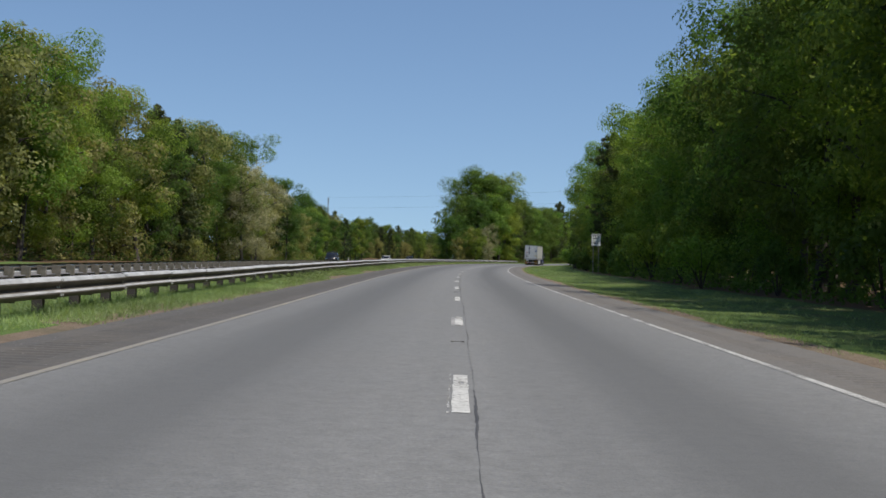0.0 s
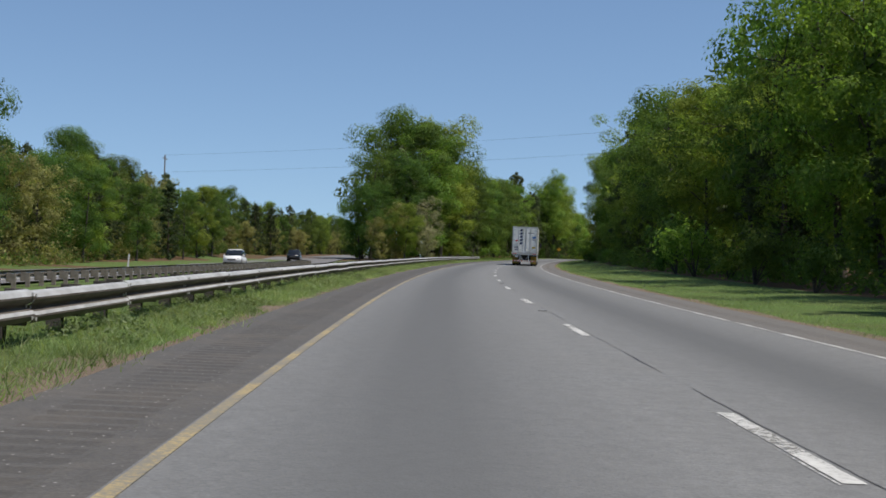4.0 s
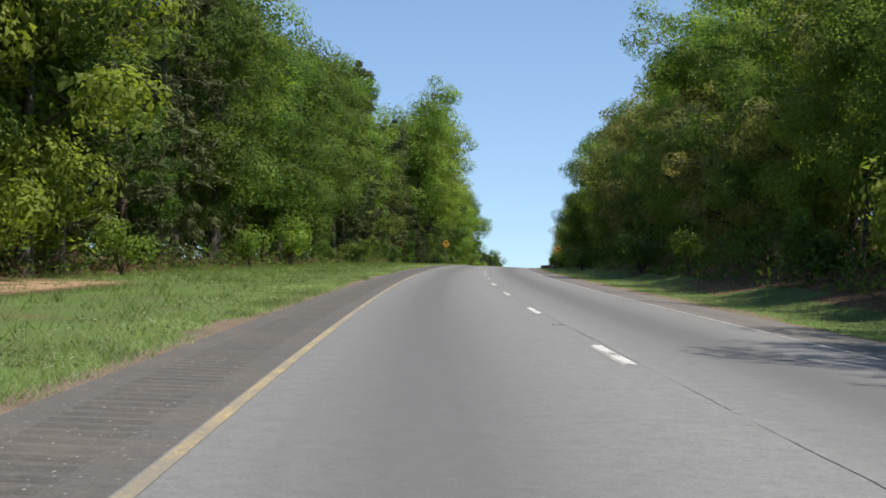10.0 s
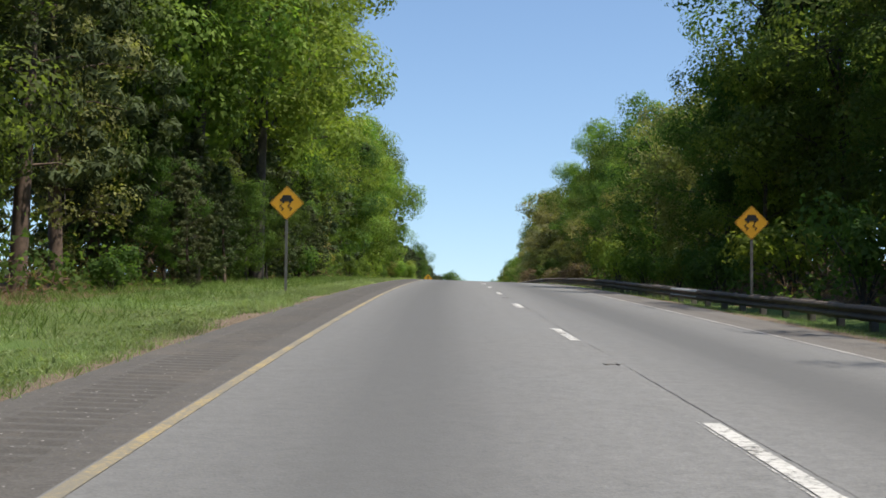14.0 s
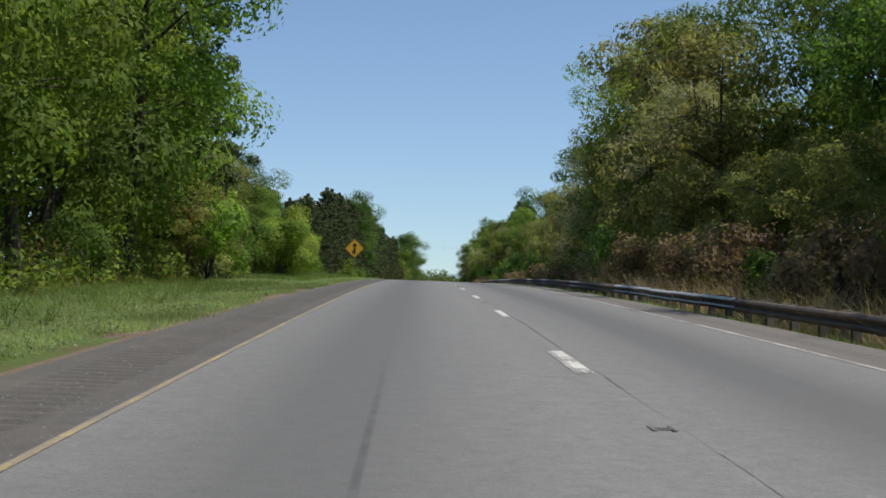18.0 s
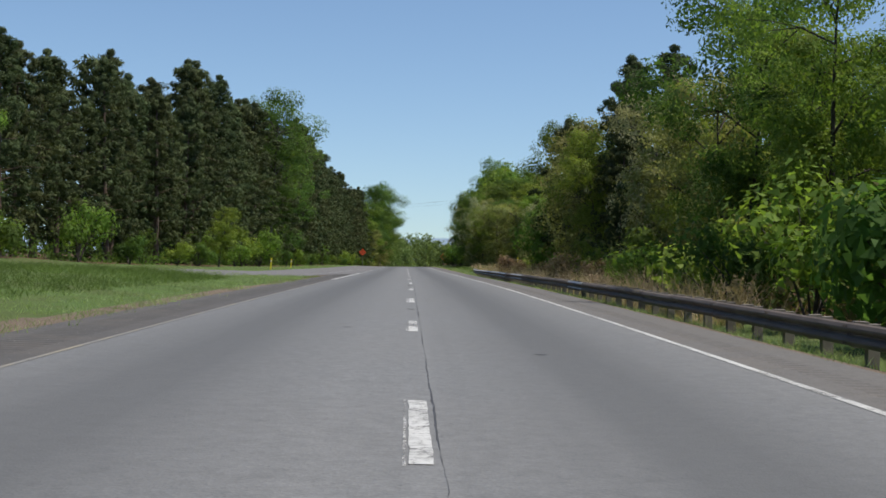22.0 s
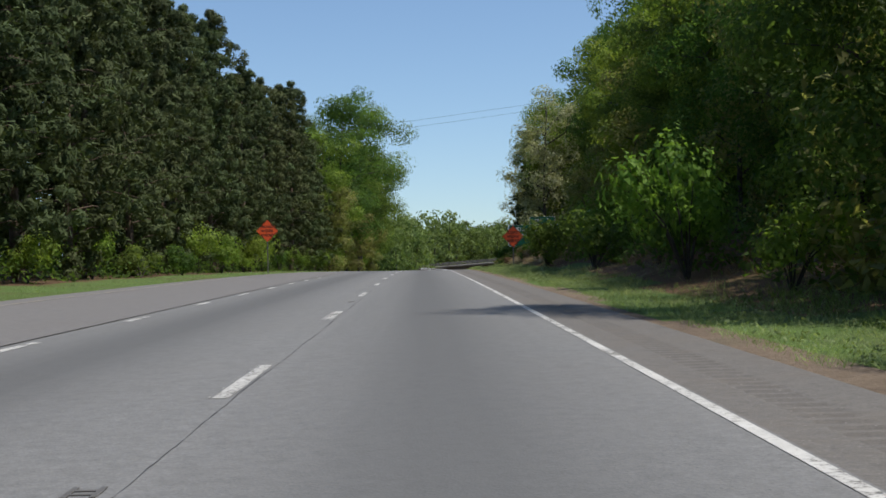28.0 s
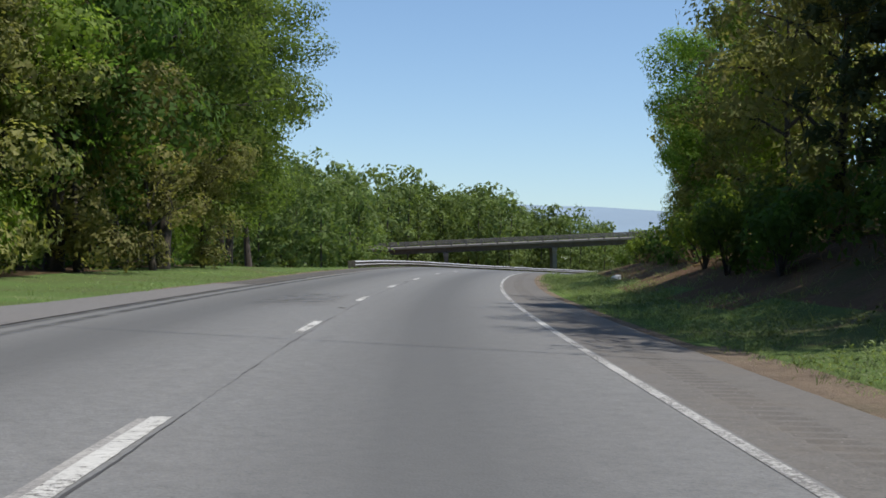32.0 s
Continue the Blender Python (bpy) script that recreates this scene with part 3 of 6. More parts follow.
# tarred joint beside the lane dashes
ss = np.arange(-120, 1250, 0.16)
jl = np.array([0.115 + 0.035 * noise.noise(Vector((a * 0.23, 3.1, 0))) + 0.012 * noise.noise(Vector((a * 1.3, 7.7, 0))) + 0.011 * noise.noise(Vector((a * 4.7, 2.2, 0))) for a in ss])
jw = np.array([0.0008 + float(np.interp(a, [200, 380, 640, 680], [0.017, 0.010, 0.010, 0.017])) * max(0.0, noise.noise(Vector((a * 0.45, 1.7, 0))) + 0.2 + 0.5 * noise.noise(Vector((a * 5.3, 8.1, 0)))) for a in ss])
part("tar_joint", strip_mesh("tar_joint", ss, jl - jw, jl + jw, 0.003, TAR, 2), None, road, "dark tarred joint")
# short cracks and tar smears
rng = random.Random(5)
for k in range(45):
    s0, l0 = rng.uniform(0, 1080), rng.choice((-1, 1)) * rng.uniform(0.5, 3.3)
    a = np.linspace(0, rng.uniform(0.05, 0.14), 4)
    part("tar_spot", strip_mesh("tar_spot", s0 + a, l0 - rng.uniform(0.03, 0.09) * np.array([0.5, 1, 0.9, 0.4]), l0 + rng.uniform(0.03, 0.09) * np.array([0.4, 1, 0.8, 0.6]), 0.003, TAR, 2), None, road)
# oil stains with soft ragged outlines
for s0, s1, l0, l1 in ((1004.5, 1010.5, 0.1, 0.8), (1008.6, 1010.2, 0.75, 1.1), (1008.5, 1012, 3.75, 5.0), (1014, 1017, 4.2, 5.2), (1056, 1066, -2.2, -0.2)):
    part("oil_stain", patch_mesh("oil_stain", np.linspace(s0, s1, 5), l0, l1, 0.003 + 0.0004 * (s0 % 3), OIL), None, road)
part("taper_line", strip_mesh("taper_line", np.array([963.6, 966.5]), np.array([-7.0, -4.7]), np.array([-6.95, -4.65]), 0.02, WHITE_PAINT, 2), None, entry, "stray white line across the taper")
for (s0, l0) in ((976.5, -7.6), (978.0, -6.7), (1019, -6.4)):
    part("tar_strip", strip_mesh("tar_strip", np.linspace(s0, s0 + 0.35, 3), l0 - 0.5, l0 + 0.5, 0.018, TAR, 2), None, entry)
# recessed marker castings between the dashes
bm = bmesh.new()
for x in (-0.07, 0.07):
    box(bm, x - 0.016, x + 0.016, -0.13, 0.13, 0, 0.008, 0.003)
for y in (-0.05, 0.05):
    box(bm, -0.07, 0.07, y - 0.016, y + 0.016, 0, 0.006, 0.002)
CASTING = bm_mesh("marker_casting", bm, CAST_IRON)
for k in range(-2, 90, 2):
    c = part("marker_casting", CASTING, None, road)
    s0 = CYCLE * (k + 0.665)
    c.matrix_basis = stand(s0, -0.03, 0.002)
# black skid tracks
for (a, b, l0, l1, w) in ((572, 600, -1.9, -2.0, 0.024), (655, 667, -2.1, -2.0, 0.06), (832, 880, -1.3, -2.6, 0.05), (834, 880, -2.0, -3.2, 0.05), (1036, 1104, -3.42, -3.32, 0.1), (1036, 1104, -3.84, -3.74, 0.1)):
    q = np.linspace(a, b, 14)
    l = np.linspace(l0, l1, 14)
    part("skid_mark", patch_mesh("skid_mark", q, l - w * 1.5, l + w * 1.5, 0.0045 if l0 > -4.2 else 0.016, SKID_TRACK if a > 1000 else TYRE_MARK), None, road if l0 > -4.2 else entry)


# rumble strip: rolled grooves across the shoulder
def rumble(l0, l1, a, b, owner, surface, groove):
    s = np.arange(a, b, 0.1)
    n = len(s)
    dip = np.where(np.arange(n) % 3 == 1, -0.015 - 0.007 * np.sin(s * 1.7) * np.sin(s * 0.31), -0.004)
    ls = (l0, l0 + 0.04, l1 - 0.04, l1)
    v, uv = [], []
    for k, l in enumerate(ls):
        x, y = place(s, l)
        v.append(np.stack([x, y, height(s, l) + (dip if k in (1, 2) else -0.004)], 1))
        uv.append(np.stack([0 * s + l, s], 1))
    f, pk = [], []
    i = np.arange(n - 1)
    for k in range(3):
        f.append(np.stack([k * n + i, k * n + i + n, k * n + i + n + 1, k * n + i + 1], 1))
        pk.append(np.where((i % 3 == 2), 0, 1) if k == 1 else np.zeros(n - 1))
    me = mesh_np("rumble_strip", np.concatenate(v), np.concatenate(f), [surface, groove], np.concatenate(uv), np.concatenate(pk))
    part("rumble_strip", me, None, owner, "milled rumble grooves holding dirt")


rumble(-4.72, -4.0, -100, 1250, sl, DARK_SHOULDER, GROOVE)
rumble(4.08, 4.52, -100, 1250, sr, SHOULDER, GROOVE_PALE)

# ---- steel crash barriers ----
PROFILE = [(0, 0), (0.05, 0.018), (0.083, 0.062), (0.083, 0.082), (0.06, 0.115), (0.008, 0.145), (0.008, 0.167), (0.06, 0.197), (0.083, 0.230), (0.083, 0.250), (0.05, 0.294), (0, 0.312)]
back = [(x - 0.006, z) for x, z in PROFILE]


def rail_panel(material):
    bm = bmesh.new()
    ring = PROFILE + back[::-1]
    loft(bm, [[(x, y, z) for x, z in ring] for y in (0, 3.86)])
    for y in (0.05, 3.76):
        for z in (0.045, 0.156, 0.267):
            box(bm, 0.02 if z == 0.156 else 0.08, 0.032 if z == 0.156 else 0.092, y - 0.015, y + 0.015, z - 0.015, z + 0.015)
    me = bm_mesh("rail_panel", bm, material)
    # faces not turned upward, and the valley, darkened: painted shade plus grime
    me.materials.append(RAIL_SHADE_GRIME)
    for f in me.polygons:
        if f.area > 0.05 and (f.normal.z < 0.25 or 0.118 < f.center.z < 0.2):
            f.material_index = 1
    return me


def rail_post(material, wide):
    bm = bmesh.new()
    box(bm, -0.36, -0.20, -wide / 2, wide / 2, -0.9, 0.30, 0.006)
    return bm_mesh("post", bm, material)


def rail_block(material, wide):
    bm = bmesh.new()
    box(bm, -0.20, -0.012, -wide / 2, wide / 2, -0.02, 0.33, 0.006)
    return bm_mesh("spacer_block", bm, material)


def guardrail(label, s0, s1, lat, lift, side, steel, wood, flare=None, other=None, low=0.0, on_ground=False, renewed=()):
    """side: +1 faces the positive l direction (barrier left of the road), -1 the other way."""
    g = thing("guardrail", label, "guardrail")
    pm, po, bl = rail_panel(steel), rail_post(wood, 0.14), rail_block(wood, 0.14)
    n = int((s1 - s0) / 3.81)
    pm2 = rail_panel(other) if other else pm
    pm3 = rail_panel(STEEL)

    def at(s):
        l = lat + (float(np.interp(s, *flare)) if flare else 0)
        p = spot(s, l)
        z = float(np.interp(s, SG, RZ) - np.interp(s, SG, TB) * max(-6, min(6, l))) + lift - 0.312
        z = p.z + lift - 0.312 if on_ground else z
        return Vector((p.x, p.y, z))
    rg = random.Random(int(s0 * 7 + lat * 3))
    for k in range(n):
        a, b = at(s0 + 3.81 * k), at(s0 + 3.81 * (k + 1))
        yaw = atan2(-(b.x - a.x), b.y - a.y)
        tilt = math.degrees(math.asin(max(-1, min(1, (b.z - a.z) / 3.81))))
        dip = rg.uniform(-0.012, 0.012)
        if side > 0:
            m = pose(a.x, a.y, a.z + dip, tilt, 0, math.degrees(yaw))
        else:
            m = pose(b.x, b.y, b.z + dip, -tilt, 0, math.degrees(yaw) + 180)
        fresh = any(u < s0 + 3.81 * (k + 0.5) < v for u, v in renewed)
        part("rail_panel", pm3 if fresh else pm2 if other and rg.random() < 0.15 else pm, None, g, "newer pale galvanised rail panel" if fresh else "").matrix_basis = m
        for h in (0.0, 1.905):
            q = m @ pose(0, h + 0.02, -low, -tilt if side > 0 else tilt, rg.uniform(-1.5, 1.5), 0)
            pp = part("post", po, None, g)
            pp.matrix_basis = q
            part("spacer_block", bl, None, g).matrix_basis = q
    return g, at


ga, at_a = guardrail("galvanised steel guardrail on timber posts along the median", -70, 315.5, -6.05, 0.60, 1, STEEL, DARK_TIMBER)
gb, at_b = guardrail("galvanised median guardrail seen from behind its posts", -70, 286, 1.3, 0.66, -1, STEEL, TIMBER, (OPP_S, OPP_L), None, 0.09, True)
gc, at_c = guardrail("rusty dark steel guardrail on timber posts", 478, 845, 5.75, 0.42, -1, RUSTY_RAIL, TIMBER, ([478, 500, 825, 845], [1.2, 0, 0, 0.9]), OLD_STEEL, renewed=((614.5, 634), (792, 846)))
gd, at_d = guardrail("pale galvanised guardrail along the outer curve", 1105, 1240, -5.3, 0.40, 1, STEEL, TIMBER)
# end pieces of the near median barrier
bm = bmesh.new()
ring = [(0.10, 0.0), (0.10, 0.32), (-0.16, 0.32), (-0.16, 0.0)]
loft(bm, [[(x, y, z) for x, z in ring] for y in (0, 0.06)])
box(bm, 0.085, 0.10, 0.0, 0.35, 0.0, 0.32, 0.01)
e = part("end_shoe", bm, STEEL, ga, "flat folded steel end shoe")
p = at_a(314.4)
e.matrix_basis = pose(p.x, p.y, p.z, 1, 0, math.degrees(float(heading(314))))
bm = bmesh.new()
loft(bm, [[(x, y, z) for x, z in PROFILE + back[::-1]] for y in (0, 2.2)])
e = part("rail_panel", bm, STEEL, ga, "bent back terminal panel")
e.matrix_basis = pose(p.x - 0.1, p.y - 0.1, p.z + 0.02, 1, 0, math.degrees(float(heading(314))) + 38)


# ---- plants ----
def leaves(rg, centres, out, size, aspect, droop=0.0):
    """Three-cornered leaf sprays at the centres; out: outward directions. Gives vertices and faces."""
    n = len(centres)
    nrm = out * 1.4 + rg.normal(0, 0.32, (n, 3)) + np.array([0, 0, 0.3])
    nrm /= np.linalg.norm(nrm, axis=1)[:, None]
    t = np.cross(nrm, rg.normal(0, 1, (n, 3)))
    t /= np.linalg.norm(t, axis=1)[:, None] + 1e-9
    t[:, 2] -= droop
    b = np.cross(nrm, t)
    sz = size * rg.uniform(0.6, 1.35, (n, 1))
    a, w = t * sz, b * sz * aspect
    bend = nrm * sz * rg.uniform(-0.25, 0.25, (n, 1))
    k = rg.uniform(-0.6, 0.6, (n, 1))
    v = np.stack([centres - a * 0.7 - w, centres - a * 0.5 + w, centres + a + w * k + bend], 1).reshape(-1, 3)
    return v, np.arange(n * 3).reshape(-1, 3)


def limb_tube(pts, radii, n=6):
    """A tapered tube through points: vertices and quad faces."""
    pts = np.asarray(pts, float)
    vs = []
    for k, (p, r) in enumerate(zip(pts, radii)):
        d = pts[min(k + 1, len(pts) - 1)] - pts[max(k - 1, 0)]
        d = d / (np.linalg.norm(d) + 1e-9)
        u = np.cross(d, [0.3, 0.9, 0.31])
        u /= np.linalg.norm(u) + 1e-9
        w = np.cross(d, u)
        a = np.arange(n) * 2 * pi / n
        vs.append(p + r * (np.cos(a)[:, None] * u + np.sin(a)[:, None] * w))
    v = np.concatenate(vs)
    f = []
    for k in range(len(pts) - 1):
        for i in range(n):
            f.append((k * n + i, k * n + (i + 1) % n, (k + 1) * n + (i + 1) % n, (k + 1) * n + i))
    return v, np.array(f)


def merge(pieces):
    vs, fs, o = [], [], 0
    for v, f in pieces:
        vs.append(v)
        fs.append(f + o)
        o += len(v)
    return np.concatenate(vs), np.concatenate(fs)


def broadleaf(seed, h, r, base, n, size, twigs=True):
    """Trunk with limbs, and a crown of leaf lobes with gaps. Returns wood and leaf arrays."""
    rg = np.random.default_rng(seed)
    wood, lobes = [], []
    top = np.array([rg.normal(0, 0.04) * h, rg.normal(0, 0.04) * h, h * 0.93])
    ks = np.linspace(0, 1, 6)
    trunk = np.array([[top[0] * k ** 1.5 + 0.15 * sin(5 * k + seed), top[1] * k ** 1.5 + 0.12 * cos(4 * k + seed), top[2] * k] for k in ks])
    r0 = 0.0105 * h + 0.04
    wood.append(limb_tube(trunk, r0 * (1 - ks * 0.9) + np.where(ks == 0, r0 * 0.35, 0), 7))
    nl = 13
    for i in range(nl):
        k = base + (0.95 - base) * (i + rg.uniform(0, 0.8)) / nl
        a = i * 2.4 + rg.uniform(-0.4, 0.4)
        env = 0.36 + 0.66 * sin(pi * (0.07 + 0.82 * (k - base) / (1 - base)))
        reach = r * env * rg.uniform(0.55, 0.95)
        p0 = np.array([np.interp(k, ks, trunk[:, c]) for c in range(3)])
        p2 = p0 + np.array([cos(a) * reach, sin(a) * reach, reach * rg.uniform(0.15, 0.6)])
        p1 = (p0 + p2) / 2 + np.array([0, 0, reach * 0.12])
        if twigs:
            wood.append(limb_tube([p0, p1, p2], [r0 * (1 - k) * 0.5 + 0.03, 0.04, 0.015], 5))
        lobes.append((p2, r * rg.uniform(0.30, 0.44)))
        for _ in range(3):
            q = p1 + rg.normal(0, 1, 3) * reach * 0.35
            if twigs:
                wood.append(limb_tube([p1, (p1 + q) / 2 + [0, 0, 0.1], q], [0.035, 0.022, 0.01], 4))
            lobes.append((q, r * rg.uniform(0.18, 0.32)))
    lobes.append((top + [0, 0, -0.03 * h], r * 0.34))
    for i in range(7):
        k = rg.uniform(base, 0.9)
        lobes.append((np.array([np.interp(k, ks, trunk[:, c]) for c in range(3)]) + rg.normal(0, r * 0.22, 3), r * 0.3))
    w = np.array([q[1] ** 2 for q in lobes])
    idx = rg.choice(len(lobes), n * 2, p=w / w.sum())
    d = rg.normal(0, 1, (n * 2, 3))
    d /= np.linalg.norm(d, axis=1)[:, None]
    c = np.array([q[0] for q in lobes])[idx] + d * (np.array([q[1] for q in lobes])[idx] * rg.uniform(0.2, 1, n * 2) ** 0.4)[:, None] * np.array([1.1, 1.1, 0.8])
    keep = np.array([noise.noise(Vector(p * 0.6) + Vector((seed, 0, 0))) for p in c]) > -0.24
    keep &= c[:, 2] > h * base * 0.55
    c, d = c[keep][:n], d[keep][:n]
    return merge(wood), leaves(rg, c, d, size, 0.62)


def pine(seed, h, r, base, n, size, twigs=True):
    rg = np.random.default_rng(seed)
    ks = np.linspace(0, 1, 6)
    trunk = np.array([[0.2 * sin(2 * k + seed), 0.2 * cos(2.3 * k + seed) - 0.2, h * 0.97 * k] for k in ks])
    r0 = 0.012 * h + 0.05
    wood, tufts = [limb_tube(trunk, r0 * (1 - ks * 0.88), 7)], []
    nb = 46
    for i in range(nb):
        k = base + (0.97 - base) * (i / nb) ** 0.9
        a = i * 2.4 + rg.uniform(-0.5, 0.5)
        f = (k - base) / (1 - base)
        reach = r * (1 - f) ** 0.6 * rg.uniform(0.5, 1.1) * (0.55 + 0.45 * min(1, f * 5)) + 0.35
        p0 = np.array([np.interp(k, ks, trunk[:, c]) for c in range(3)])
        p2 = p0 + np.array([cos(a) * reach, sin(a) * reach, reach * rg.uniform(-0.15, 0.35)])
        if twigs:
            wood.append(limb_tube([p0, (p0 + p2) / 2 + [0, 0, 0.08 * reach], p2], [0.05 * (1 - k) + 0.02, 0.025, 0.01], 4))
        for j in range(7):
            q = p0 + (p2 - p0) * rg.uniform(0.35, 1.05) + rg.normal(0, 0.2 * reach + 0.1, 3) * [1, 1, 0.5]
            tufts.append((q, rg.uniform(0.3, 0.55) * (0.6 + 0.12 * r)))
    for z in (-0.2, -0.9, -1.6):
        tufts += [(trunk[-1] + [0, 0, z], 0.45 - 0.12 * z)] * 4
    idx = rg.integers(0, len(tufts), n)
    d = rg.normal(0, 1, (n, 3))
    d /= np.linalg.norm(d, axis=1)[:, None]
    c = np.array([q[0] for q in tufts])[idx] + d * (np.array([q[1] for q in tufts])[idx] * rg.uniform(0.2, 1, n) ** 0.6)[:, None] * np.array([1, 1, 0.8])
    return merge(wood), leaves(rg, c, d, size, 0.25)


def bush(seed, h, r, n, size):
    rg = np.random.default_rng(seed)
    wood = []
    lobes = []
    for i in range(9):
        a = rg.uniform(0, 2 * pi)
        q = np.array([cos(a) * r * rg.uniform(0.1, 0.8), sin(a) * r * rg.uniform(0.1, 0.8), h * rg.uniform(0.25, 0.85)])
        wood.append(limb_tube([[0, 0, 0], q * [0.4, 0.4, 0.6], q], [0.04, 0.025, 0.01], 4))
        lobes.append((q, r * rg.uniform(0.3, 0.5)))
    idx = rg.integers(0, len(lobes), n)
    d = rg.normal(0, 1, (n, 3))
    d /= np.linalg.norm(d, axis=1)[:, None]
    c = np.array([q[0] for q in lobes])[idx] + d * (np.array([q[1] for q in lobes])[idx] * rg.uniform(0.2, 1, n) ** 0.5)[:, None]
    c[:, 2] = np.abs(c[:, 2])
    return merge(wood), leaves(rg, c, d, size, 0.55)


def plant(name, kind, arrays, leafm, barkm, label, category):
    (wv, wf), (lv, lf) = arrays
    t = thing(name, label, category)
    part("trunk" if "shrub" not in name else "stem", mesh_np("trunk", wv, wf, [barkm], None, None, True), None, t)
    part("crown" if "shrub" not in name else "foliage", mesh_np("crown", lv, lf, [leafm]), None, t)
    return t


SEEDS = {}
for i in range(4):
    SEEDS["fresh", i] = plant("deciduous_tree", "fresh", broadleaf(11 + i, 15.5 + i, 4.3 + 0.25 * i, 0.10 + 0.04 * i, 21000, 0.118), LEAF_FRESH, BARK, "broadleaf tree in fresh yellow-green spring leaf", "tree")
    SEEDS["oak", i] = plant("deciduous_tree", "oak", broadleaf(31 + i, 16.0 + i, 4.7 + 0.2 * i, 0.08 + 0.05 * i, 21000, 0.122), LEAF_OAK, BARK, "tall dark green broadleaf tree at the wood's edge", "tree")
    SEEDS["pine", i] = plant("pine_tree", "pine", pine(51 + i, 17.0 + i, 3.5 + 0.2 * i, 0.04 + 0.045 * i, 15000, 0.24), LEAF_PINE, PINE_BARK, "tall dark pine with clumped needles", "tree")
    SEEDS["tall", i] = plant("deciduous_tree", "tall", broadleaf(131 + i, 17.5 + i, 5.0, 0.20 + 0.03 * i, 22000, 0.122), LEAF_OAK if i < 2 else LEAF_FRESH, BARK, "tall broadleaf tree with long overhanging limbs", "tree")
for i in range(3):
    SEEDS["brush", i] = plant("young_tree", "brush", broadleaf(71 + i, 8.5 + i, 2.8 + 0.2 * i, 0.05, 9500, 0.108), LEAF_BRUSH, BARK, "young olive-brown tree just coming into leaf", "tree")
    SEEDS["shrub", i] = plant("shrub", "shrub", bush(91 + i, 2.6 + 0.3 * i, 1.7 + 0.2 * i, 1500, 0.125), LEAF_OAK if i < 2 else LEAF_FRESH, BARK, "green leafy shrub at the wood's edge", "shrub")
for i in range(2):
    SEEDS["thick", i] = plant("shrub", "thick", bush(191 + i, 4.3 + 0.4 * i, 2.5, 9000, 0.105), LEAF_FRESH, BARK, "tall dense yellow-green bush at the lawn's edge", "shrub")
    SEEDS["pale", i] = plant("flowering_tree", "pale", broadleaf(81 + i, 12.0, 3.6, 0.08, 12000, 0.092), LEAF_PALE, BARK, "pale cream-green flowering tree", "tree")
SEEDS["dry", 0] = plant("shrub", "dry", bush(97, 2.2, 1.6, 1200, 0.09), LEAF_DRY, BARK, "tangled reddish-brown dry brush behind the guardrail", "shrub")
used = set()
trng = random.Random(12)


def put(kind, i, s, l, scale=1.0, tall=1.0, turn=None, sink=0.12, group=""):
    src = SEEDS[kind, i]
    turn = trng.uniform(0, 360) if turn is None else turn
    m = stand(s, l, -sink, turn) @ pose(0, 0, 0, trng.uniform(-3, 3), trng.uniform(-3, 3), 0) @ Matrix.Diagonal((scale, scale, scale * tall, 1))
    if (kind, i) in used:
        o = copy_thing(src, m)
    else:
        o = src
        used.add((kind, i))
    o.matrix_basis = m
    return tagged(o, group=group or ("shrubs along the wood edge" if kind in ("shrub", "dry", "thick") else "trees along the wood edge"))


CLEAR = [(108, 142, 1, 18.5), (472, 506, 1, 13.8), (486, 503, -1, 12.5), (984, 1004, -1, 15.5), (690, 712, -1, 20), (985, 1030, 1, 18.5), (1030, 1047, 1, 24)]


def front(edge, side, a, b, step, menu, lo, hi, setback=0.0, jitter=1.2):
    """A row of trees along the edge of a wood; menu: kinds with weights."""
    s = a
    kinds = [k for k, w in menu for _ in range(w)]
    while s < b:
        k = trng.choice(kinds)
        n = sum(1 for q in SEEDS if q[0] == k)
        l = float(edge(s)) + side * (setback + trng.uniform(0.6, 0.6 + jitter * 2))
        for a0, a1, sd, lim in CLEAR:
            if a0 < s < a1 and sd == side and l * side < lim:
                l = side * (lim + trng.uniform(0, 1.5))
        i = trng.randrange(n)
        if k == "oak" and side > 0 and s > 1070:
            k, i = "brush", i % 3
        put(k, i, s + trng.uniform(-1, 1), l, trng.uniform(lo, hi) * (float(np.interp(s, [715, 725, 772, 785, 812, 840], [1, 0.86, 0.84, 0.74, 0.88, 1])) if side < 0 else 0.8 if side > 0 and 706 < s < 745 else 0.86 if side > 0 and (s > 1070 or 900 < s < 929) else 1) * (1.5 if k == "brush" else 1.2 if k == "pale" else 0.6 if k == "oak" and side > 0 and 692 < s < 715 else 1), trng.uniform(0.9, 1.15))
        s += step * trng.uniform(0.75, 1.25)


DEC = [("oak", 4), ("fresh", 4), ("pine", 1)]
LFT = [("oak", 4), ("fresh", 2), ("brush", 4), ("pine", 1)]
HIL = [("brush", 8), ("oak", 2), ("fresh", 1), ("pale", 1)]
WLD = [("brush", 3), ("oak", 3), ("fresh", 2)]
MIX = [("oak", 3), ("fresh", 3), ("pine", 3), ("brush", 1)]
PIN = [("pine", 12), ("oak", 1)]
BRU = [("brush", 7), ("oak", 1), ("fresh", 1), ("pine", 1), ("pale", 1)]
front(wood_edge_right, 1, -10, 50, 5.5, DEC, 0.95, 1.25, 2.0)
front(wood_edge_right, 1, 50, 225, 5.5, DEC, 0.8, 1.05, 3.5)
front(wood_edge_right, 1, 225, 345, 6.0, DEC, 0.75, 1.0, 2.0)
front(wood_edge_right, 1, 345, 485, 4.5, WLD, 0.58, 0.7, 3.0, 0.4)
